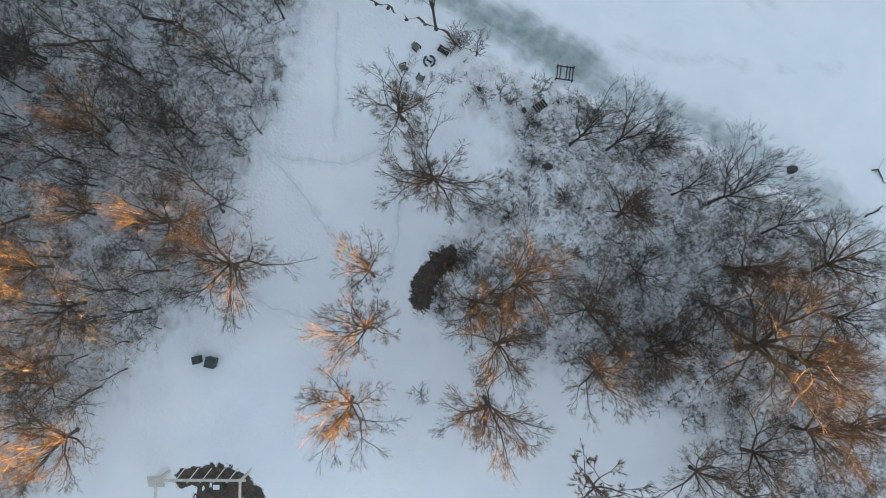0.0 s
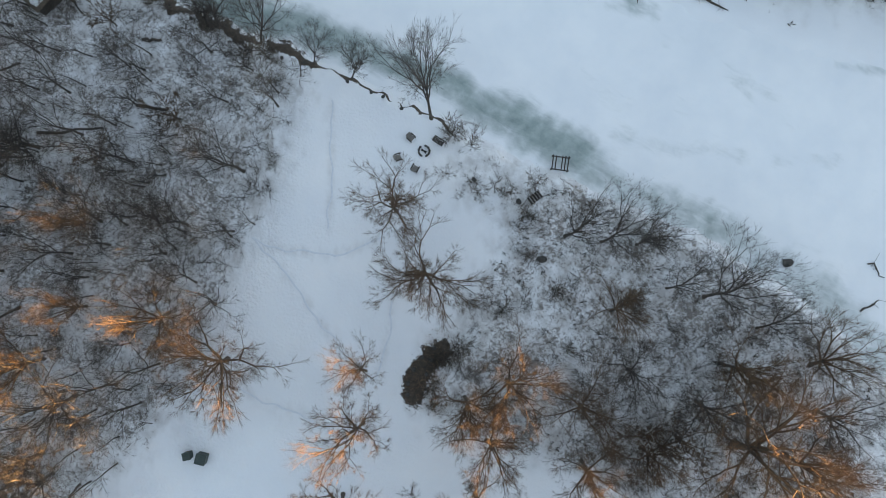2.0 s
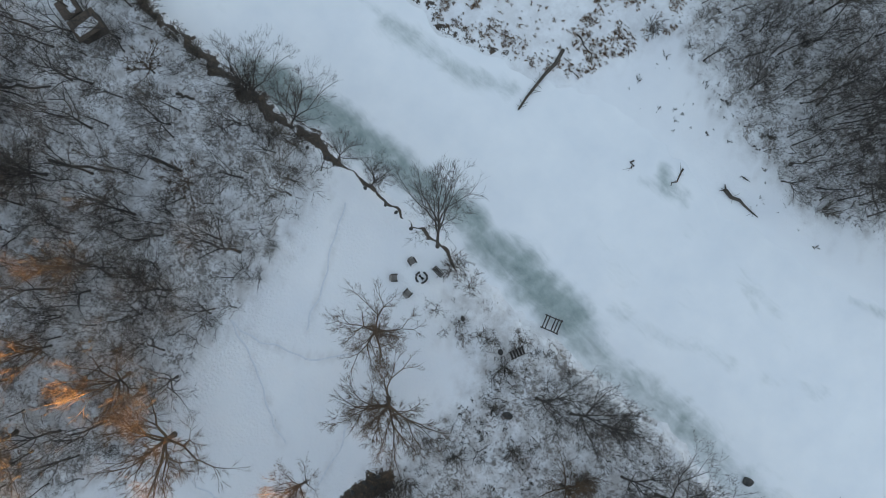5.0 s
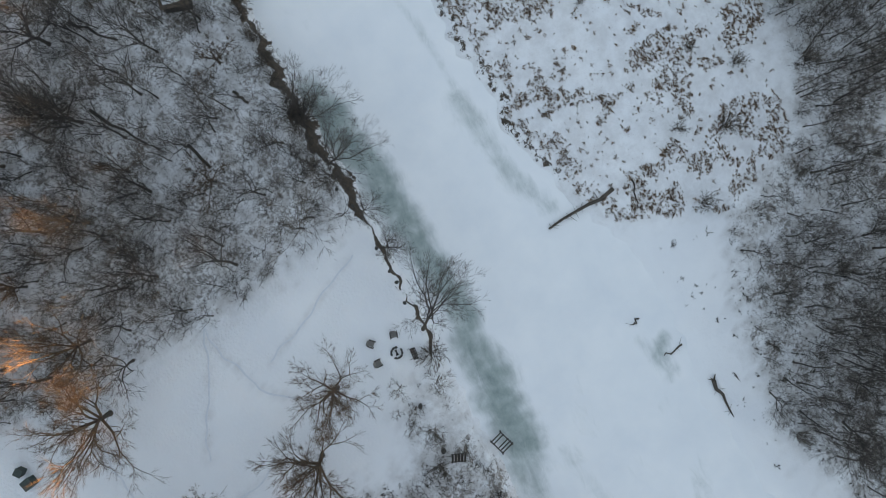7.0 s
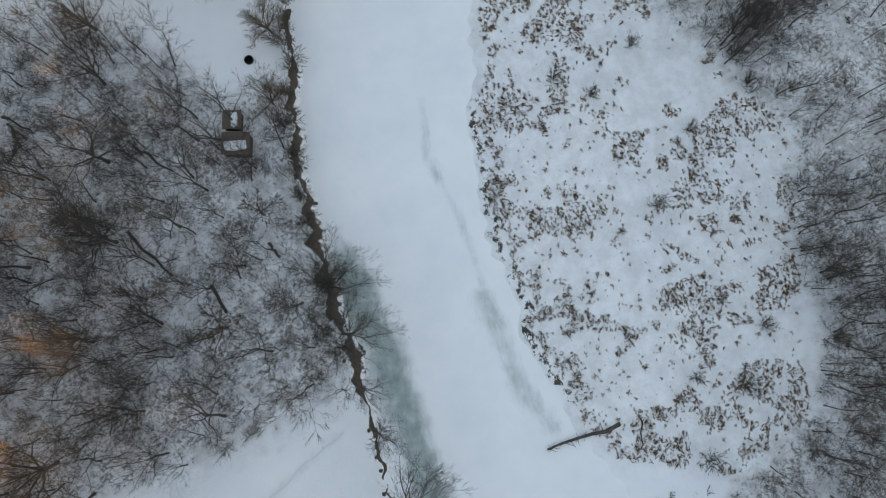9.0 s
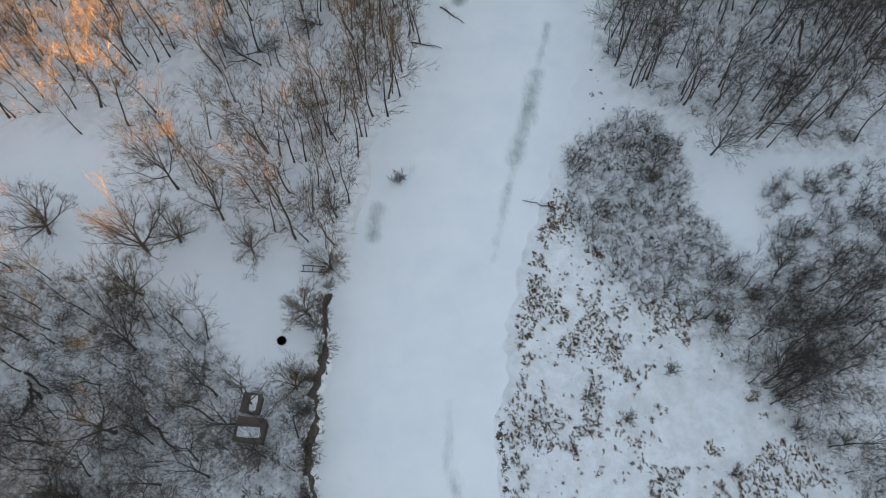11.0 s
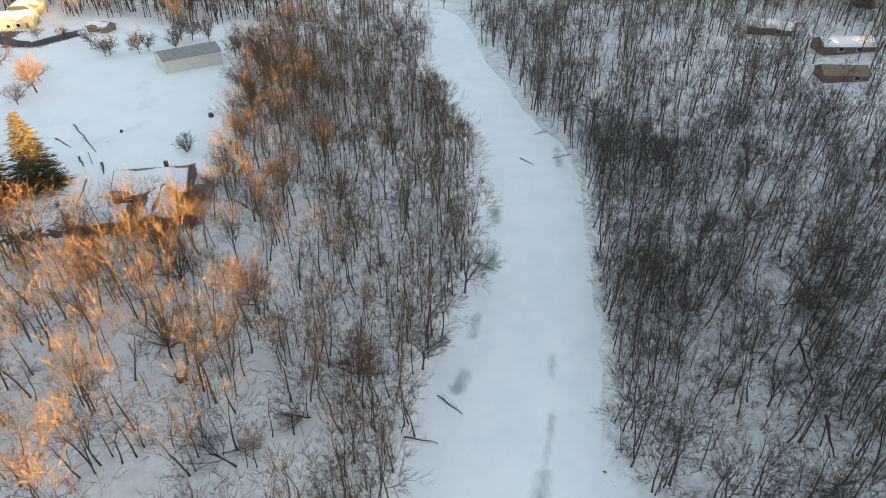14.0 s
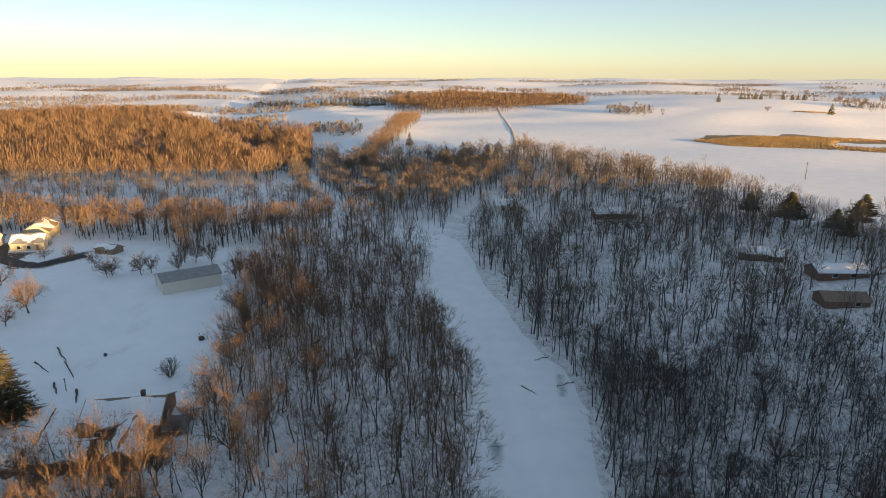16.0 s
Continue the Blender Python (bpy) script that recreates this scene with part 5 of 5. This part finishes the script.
for x, y in ((-570, 120), (-570, 127)):
    silo = on_land("silo", x, y, 0, "round galvanised grain silo with a cone roof", "silo", 0.3, "silos")
    bm = bmesh.new()
    bmesh.ops.create_cone(bm, segments=24, radius1=3.0, radius2=3.0, depth=8.5, matrix=Matrix.Translation((0, 0, 4.25)), cap_ends=False)
    part("body", bm, M_STEEL, silo)
    bm = bmesh.new()
    bmesh.ops.create_cone(bm, segments=24, radius1=3.2, radius2=0.3, depth=1.8, matrix=Matrix.Translation((0, 0, 9.3)), cap_ends=True)
    part("roof", bm, M_STEEL, silo)
gable_house("farm_shed", -556, 112, 60, (9, 7, 3.2), 2.0, M_REDSIDING, M_GREYROOF, "grey roofed farm shed beside the silos", 0.3, [], [], category="shed")
# houses in the hill woods
gable_house("hill_house", -361, 148, 85, (19, 9, 2.6), 2.2, M_REDSIDING, M_SHINGLE, "dark red house with a snowy roof among trees", 0.97, [("s", 3, 1.6, 1.4, 1.2), ("s", -4, 1.6, 1.4, 1.2)], [("s", 0, 1.0, 2.1)])
gable_house("hill_house", -385, 100, 88, (12, 8, 3.6), 2.6, M_CREAM, M_GREYROOF, "cream house with a snowy roof above the creek", 0.97, [("s", 2, 1.5, 1.4, 1.2), ("s", -2, 1.5, 1.4, 1.2)], [])
gable_house("hill_house", -284, 178, 60, (15, 9, 2.6), 2.2, M_REDSIDING, M_SHINGLE, "brown house with a snow-patched roof among trees", 0.85, [("s", 3, 1.6, 1.4, 1.2)], [("s", 0, 1.0, 2.1)])
gable_house("hill_house", -259, 190, 85, (17, 9, 2.6), 2.0, M_REDSIDING, M_GREYROOF, "dark house with a snowy roof under pines", 0.97, [("s", 3, 1.6, 1.4, 1.2), ("s", -3, 1.6, 1.4, 1.2)], [])
gable_house("hill_house", -237, 176, 80, (13, 8, 2.4), 1.8, M_REDSIDING, M_SHINGLE, "brown house with a bare shingle roof", 0.0, [("s", 3, 1.6, 1.4, 1.0)], [])
mast = on_land("utility_pole", -430, 292, 0, "tall wooden utility pole on the open field", "pole")
part("pole", pole(bmesh.new(), (0, 0, 0), (0, 0, 11), 0.22, 0.16), M_DARKWOOD, mast)
part("crossarm", block((0.15, 2.2, 0.15), (0, 0, 10.2)), M_DARKWOOD, mast)
birdhouse = on_land("lamp_post", -201, -33.5, 0, "dark yard post beside the drive", "post")
part("pole", pole(bmesh.new(), (0, 0, 0), (0, 0, 3.2), 0.09, 0.07), M_DARKWOOD, birdhouse)
part("arm", block((0.6, 0.08, 0.08), (0.2, 0, 3.1)), M_DARKWOOD, birdhouse)
boulder(-219.4, -32.5, (1.0, 0.8, 0.9), 31, "dark lump standing in the open snow field")
boulder(-228.5, -11.4, (1.6, 1.6, 1.6), 33, "dark ball of brush at the field's edge")


def ribbon(name, line, width, mat, label, lift=0.12, step=4.0, wobble=0.0):
    pts = []
    for (x0, y0), (x1, y1) in zip(line, line[1:]):
        n = max(2, int(math.hypot(x1 - x0, y1 - y0) / step))
        pts += [(x0 + (x1 - x0) * k / n, y0 + (y1 - y0) * k / n) for k in range(n)]
    pts.append(line[-1])
    P = np.array(pts)
    if wobble:
        k = np.arange(len(P)) * step
        P = P + wobble * np.stack([np.sin(k * 0.8 + P[0, 0]) + 0.6 * np.sin(k * 1.9), np.sin(k * 0.7 + P[0, 1]) + 0.6 * np.sin(k * 2.3 + 1)], 1)
    d = np.gradient(P, axis=0)
    d /= np.linalg.norm(d, axis=1)[:, None]
    nrm = np.stack([-d[:, 1], d[:, 0]], 1)
    cols = []
    for k in (-1, -0.5, 0, 0.5, 1):
        w = width / 2 * (1 + 0.25 * np.sin(np.arange(len(P)) * 0.9 + k * 2))[:, None]
        q = P + nrm * w * k
        cols.append(np.stack([q[:, 0], q[:, 1], ground_height(q[:, 0], q[:, 1]) + lift * (1.2 - abs(k))], 1))
    V = np.stack(cols, 1)
    me = arrays_mesh(name, V.reshape(-1, 3), quads(len(P), 5), mat)
    tagged(new(name, me), label, "road", kind="structure")


M_TRODDEN = plain("trodden_snow", (0.7, 0.73, 0.77), (0.82, 0.84, 0.87), 3.0, 0.8, relief=0.05, coords="Position")
for k, line in enumerate(TRACKS[:5]):
    ribbon("footpath_%d" % (k + 1), line, 0.2, M_TRODDEN, "narrow trodden path in snow", 0.03, 0.5, 0.16)
ribbon("field_track", [(-562, 142), (-649, 157), (-764, 175), (-915, 196), (-1052, 212), (-1300, 240)], 3.4, M_TRACK, "gravel track over the snowy fields", 0.3, 12.0)
ribbon("driveway", [(-345, -128), (-312, -109), (-302, -97), (-298, -89), (-305, -84.5), (-312, -77.6)], 6.0, M_TARMAC, "dark asphalt driveway cleared of snow", 0.25)


def reed_bed(name, poly, cell, height, seed):
    rng = np.random.default_rng(seed)
    pts = scatter(poly, cell, rng, lambda x, y: ~inside(x, y, SLOUGH))
    buf = Buffer()
    for x, y in pts:
        z = float(ground_height(x, y))
        for k in range(3):
            p = Vector((x + rng.normal(0, 1.5), y + rng.normal(0, 1.5), z - 0.2))
            buf.blade(p, p + Vector((rng.normal(0, 0.7), rng.normal(0, 0.7), height * rng.uniform(0.5, 1.2))), 0.5)
    V, F = buf.arrays()
    tagged(new(name, arrays_mesh(name, V, F, M_REED)), "tan dry reeds along a frozen slough", "reeds", kind="stuff")


REEDS = [(-640, 318), (-598, 335), (-572, 392), (-540, 436), (-520, 520), (-580, 540), (-650, 530), (-690, 480), (-668, 400)]
SLOUGH = [(-590, 420), (-565, 440), (-560, 520), (-640, 515), (-630, 460)]
reed_bed("reed_bed", REEDS, 3.2, 2.0, 5)
reed_bed("reed_patch", [(-950, 640), (-985, 640), (-1035, 705), (-960, 690)], 3.5, 2.0, 6)

for i, (x, y) in enumerate([(-1.9, -2.8), (-2.1, -1.2), (-1.9, 0.4), (-1.2, 1.9), (-1.4, -3.9), (-0.6, -1.0), (-0.9, 0.6)]):
    boulder(x, y, (0.55, 0.45, 0.4), 70 + i, "dark stone on the bare earth mound")

# tufts of dry grass in the marsh and leaf clumps in the east wood
grng = np.random.default_rng(12)


def tufts(name, points, size, blades, mat, label, flat=0.35):
    V, F = [], []
    n = 0
    for (x, y), z in zip(points, ground_height(points[:, 0], points[:, 1])):
        s = size * float(grng.uniform(0.3, 1.0) * grng.choice([0.6, 1.0, 1.5]))
        lean = grng.normal(0, 0.25, 2)
        for k in range(blades):
            a = grng.uniform(0, 6.28)
            r, w = s * grng.uniform(0.4, 1.1), s * 0.075
            ca, sa = math.cos(a), math.sin(a)
            ox, oy = x + grng.normal(0, s * 0.35), y + grng.normal(0, s * 0.25)
            V += [(ox - sa * w, oy + ca * w, z - 0.05), (ox + sa * w, oy - ca * w, z - 0.05), (ox + ca * r * 0.6 + lean[0] * s, oy + sa * r * 0.6 + lean[1] * s, z + s * flat * grng.uniform(0.5, 1.3)), (ox, oy, z + s * flat * 0.8)]
            F += [(n, n + 1, n + 3), (n + 1, n + 2, n + 3), (n + 2, n, n + 3)]
            n += 4
    tagged(new(name, arrays_mesh(name, np.array(V), np.array(F), mat, smooth_shade=False)), label, "grass", kind="stuff")


def clumped(poly, area, keep=None, cut=0.0, scale=0.25, coarse=0.0):
    p = scatter(poly, area, grng, keep)
    v = np.array([noise.noise(Vector((x * scale, y * scale, 3.3))) + coarse * noise.noise(Vector((x * scale * 0.3, y * scale * 0.3, 8.1))) for x, y in p])
    return p[v > cut]


bare_snow = lambda x, y: np.hypot((x + 58) / 8.0, (y - 67) / 7.5) > 0.8 + 0.3 * np.sin(x * 0.9 + y * 0.6)
marsh_pts = np.concatenate([clumped(MARSH, 0.16, bare_snow, 0.16, 0.5, 1.1), clumped(MARSH, 0.9, bare_snow, 0.0, 0.8), clumped(MARSH, 0.2, lambda x, y: y < north_bank(x) + 3.2, -0.05, 0.8), clumped([(-92, 52), (-120, 68), (-112, 72), (-84, 58)], 1.8, None, 0.1, 0.6)])
tufts("marsh_grass", marsh_pts, 0.4, 12, M_GRASS, "brown tufts of dry grass sticking out of snow")
tufts("leaf_clumps", np.concatenate([clumped(EAST_WOOD, 0.5, lambda x, y: x < 48, 0.14, 0.55), clumped(MARSH_SHRUB, 0.8, None, 0.0, 0.5), clumped(MARSH_WOOD, 2.0, lambda x, y: (y < 90) & (x < 45), 0.05, 0.4), clumped([(-10, 25), (-9, 19), (-2, 18), (1, 23), (2, 25)], 0.9, None, 0.15, 0.6), clumped([(-12, 52), (20, 54), (20, 62), (-12, 62)], 1.5, None, 0.12, 0.6)]), 0.44, 7, M_BARK, "dark wet leaf clumps on snow")
tufts("shore_sedge", np.concatenate([clumped([(-11, 48), (-3, 44), (8, 46), (-3, 53)], 3.0, None, 0.1, 0.5), clumped([(-2.5, -4), (-2.5, 4), (0.5, 4.5), (1, -4)], 0.12, None, -1, 1)]), 0.3, 5, M_GRASS, "small dark tufts on the snowy shore")

# ---- the far country ----
wrng = np.random.default_rng(21)
lots = []
for i in range(48):
    dist = 900 * (4200 / 900) ** wrng.random()
    ang = radians(85 + wrng.uniform(-46, 44))
    cx, cy = -65 - math.sin(ang) * dist, 39 + math.cos(ang) * dist
    if dist < 1500 and cy > 60:
        continue
    long, deep = wrng.uniform(60, 420) * (1 + dist / 3000), wrng.uniform(12, 70) * (1 + dist / 2500)
    turn = ang + math.pi + wrng.normal(0, 0.35)
    n = int(min(700, long * deep / (55 + dist * 0.032)))
    u, v = wrng.uniform(-0.5, 0.5, n) * long, wrng.normal(0, 0.3, n) * deep
    lots.append(np.stack([cx + np.cos(turn) * u - np.sin(turn) * v, cy + np.sin(turn) * u + np.cos(turn) * v], 1))
STRIPS = [(-2471, -1296, -2782, -910), (-1583, -807, -1675, -610), (-992, -345, -1065, -245), (-2554, -751, -2597, -559), (-1969, -318, -1773, -81), (-1416, -227, -1320, -130), (-798, -42, -761, 12), (-3074, -121, -3054, 56), (-2088, 383, -2151, 541),
          (-1535, 394, -1403, 446), (-971, 357, -957, 417), (-2214, 1163, -2282, 1323), (-2185, 1288, -2189, 1391), (-2431, 1689, -2407, 1773), (-1130, 823, -1118, 895), (-2066, 205, -2072, 345), (-1735, 48, -1714, 147), (-860, -230, -890, -90)]
for x0, y0, x1, y1 in STRIPS:
    away = math.hypot(x0, y0)
    n = int(math.hypot(x1 - x0, y1 - y0) * (0.9 + 500 / away))
    f = wrng.random(n)
    lots.append(np.stack([x0 + (x1 - x0) * f + wrng.normal(0, 7 + away * 0.01, n), y0 + (y1 - y0) * f + wrng.normal(0, 5, n)], 1))
BROWN_HILL = [(-1146, 35), (-1497, 84), (-1814, 215), (-1743, 355), (-1498, 437), (-1187, 392), (-1047, 225), (-1050, 104)]
woods("distant_woods", speck_shapes, np.concatenate(lots), 0.6, 1.1, wrng, M_TWIG, "far woodlots on the snowy plain")
woods("brown_hill_woods", hill_shapes, scatter(BROWN_HILL, 80.0, wrng), 1.0, 1.7, wrng, M_LEAFY, "brown woods on a far hill")
woods("far_west_woods", haze_shapes, scatter(FAR_WEST_WOOD, 34.0, trng, lambda x, y: np.sin(x * 0.043 + 2 * np.sin(y * 0.021)) * np.sin(y * 0.037 + 1.5 * np.sin(x * 0.017)) > -0.7), 0.75, 1.5, trng, M_TWIG_SUNLIT, "wide bare woods glowing in low sun")
woods("ridge_woods", shade_wood_shapes, scatter(SHADE_WOOD, 48.0, trng), 0.8, 1.2, trng, M_TWIG, "woods on the ridge")
far_conifers = [(-1245 + wrng.normal(0, 14), y) for y in np.linspace(-105, 35, 26)] + [(-1233, 654), (-1268, 716), (-1268, 724), (-1268, 732), (-1268, 745), (-1268, 757), (-1285, 812), (-1285, 832), (-1285, 843), (-1285, 857), (-548, 80), (-552, 84), (-560, 98), (-548, 113), (-660, 60), (-900, 640)]
for x, y in far_conifers:
    plant("conifer1", float(x), float(y), float(wrng.uniform(0.9, 1.4)), float(x), group="far conifers")
for x, y, h in [(-318, 210, 1.35), (-300, 218, 0.7), (-306, 232, 0.75), (-316, 242, 0.8), (-290, 216, 0.6), (-342, 206, 0.7)]:
    plant("pine0", x, y, h, x * 3, group="pines on the hill")
for i, (x, y, h) in enumerate([(-251, -67, 1.1), (-241, -68, 0.8), (-277, -89, 0.8), (-307, -90, 0.6), (-303, -79, 0.6), (-296, -67, 0.7), (-286, -57, 0.8), (-284, -58, 0.7), (-286.5, -47.5, 0.8), (-289, -45, 0.8), (-262, -71, 0.7),
                               (-298, -37.5, 0.8), (-301, -33, 0.9), (-290, -36, 0.7), (-252, -8, 0.8), (-244, -4, 0.9), (-230, 2, 1.0), (-281, -14, 0.9), (-275, -6, 1.0),
                               (-170, -14, 0.6), (-168, -26, 0.6), (-162, -20, 0.8), (-163, -8, 0.8), (-158, -30, 0.8),
                               (-1323, 959, 1.6), (-1322, 975, 1.5), (-1324, 992, 1.6), (-1322, 1014, 1.5), (-1364, 1084, 1.8), (-933, 569, 1.0), (-395, 210, 1.6), (-400, 222, 1.6), (-575, 150, 1.6)]):
    plant("open%d" % (i % 4), x, y, h, 40 * i, group="trees about the farms")
for i, (x, y, h) in enumerate([(-77, 2, 0.75), (-84, 6, 0.7), (-86, -10, 0.8), (-82, 15, 0.6), (-73, 22, 0.6), (-79.5, 24.5, 0.65), (-100, -25, 0.9), (-92, -22, 0.9)]):
    plant("open%d" % (i % 4), x, y, h, 75 * i, wide=1.1, group="trees of the clearing")
for i in range(20):
    f = i / 19
    x, y = (-186 + 24 * f, -4 - 5.5 * f) if i < 12 else (-166 - 12 * (f - 0.6) / 0.4, -12 - 20 * (f - 0.6) / 0.4)
    plant("bush%d" % (i % 3), x + float(wrng.normal(0, 1.2)), y + float(wrng.normal(0, 1.2)), float(wrng.uniform(0.6, 1.0)), 47 * i, group="hedge by the farmhouse", label="tall reddish hedge bush beside the farmhouse")
for i, (x, y, h) in enumerate([(-70, 2, 0.8), (-64, 20.5, 0.6), (-78, -26, 0.9)]):
    plant(("open%d" if i % 2 else "forked%d") % (i % 4), x, y, h, 95 * i, group="trees of the clearing")
for i, (x, d, h) in enumerate([(-52, 0.8, 0.7), (-55.5, 1.0, 0.9), (-58, 0.7, 0.8), (-61.5, 0.9, 1.0), (-65, 1.0, 0.9), (-68, 0.8, 0.8), (-71.5, 0.9, 1.0), (-75, 0.8, 0.9), (-79, 1.5, 0.9), (-41, 1.2, 1.0), (-36, 1.4, 0.8), (-49, 1.3, 0.9)]):
    plant("bush%d" % (i % 3), x, float(south_bank(x)) - d, h, 61 * i, group="bushes on the creek bank", label="bare overhanging bush on the creek bank")
for i, (x, y, h) in enumerate([(-42, 62, 0.7), (-40, 57, 0.5), (-57, 58, 0.8), (-60, 54, 0.6), (-30, 66, 0.7), (-22, 61, 0.8), (-20, 66, 0.8), (-26, 70, 0.9), (-50, 68, 0.8), (-13, 60, 0.7), (-62, 64, 0.9)]):
    plant("bush%d" % (i % 3), x, y, h, 83 * i, group="bushes of the marsh", label="small bare bush in the snowy marsh")
for i, (x, y, h) in enumerate([(-39, 11, 0.6), (-44, 3, 0.7), (-51, 17, 0.55), (23.5, 4.5, 0.95), (27, 6, 0.8)]):
    plant("leafy%d" % (i % 2), x, y, h, 57 * i, group="oaks with dead leaves")
for i, (x, y, h) in enumerate([(-233, 14, 1.35), (-203, 21, 1.35), (-189.5, 2, 1.1), (-260, 14.5, 1.3), (-301, -37, 1.2), (-297, -26, 1.15), (-172, 9, 1.25), (-283, -13, 1.15), (-266.5, -1, 1.2), (-246, 6, 1.3), (-217, 9, 1.25), (-241, 20, 1.2), (-252, 2, 1.1), (-228, 0, 1.0),
                               (-212, 0, 1.0), (-180, 14, 1.2), (-165, -2, 1.15), (-158, 8, 1.2), (-150, 0, 1.2), (-140, -12, 1.2), (-143, 14, 1.1), (-128, -20, 1.15), (-152, -16, 1.2), (-122, -6, 1.1), (-133, 2, 1.15), (-116, -16, 1.1), (-178, 26, 1.15), (-163, 30, 1.1), (-199, 38, 1.15), (-224, 34, 1.15)]):
    plant(("open%d", "forked%d")[i % 2 * (i > 13)] % (i % 4), x, y, h * 1.1, 33 * i, wide=0.68, group="big trees of the creek wood")
for x, y, h, turn, tip in ((-140, 106, 0.75, 40, (-84, 14)), (-115, 13, 0.55, 200, (-84, -30)), (-96, 88, 0.5, 120, (-70, 60)), (-118, 100, 0.5, 10, (-80, -40))):
    plant("forked%d" % (int(-x) % 4), x, y, h, turn, tip, 0.75, label="fallen dark tree with its broken crown in snow", group="fallen trees")
for k, (a, b) in enumerate([((-225, -46.7), (-216.5, -40.6)), ((-216.3, -40.9), (-207.8, -35)), ((-205, -38), (-199.8, -35)), ((-201.4, -31.5), (-195.5, -29)), ((-216.5, -48), (-211, -42.2)), ((-193, -32), (-184.5, -30.3)), ((-184.3, -30.5), (-176, -28.2))]):
    log_on("garden_edging", a, b, (0.16, 0.16, 0.26, 0.3, 0.26, 0.16, 0.16)[k], 0.1, "dark edging log beside the farm drive", 60 + k)
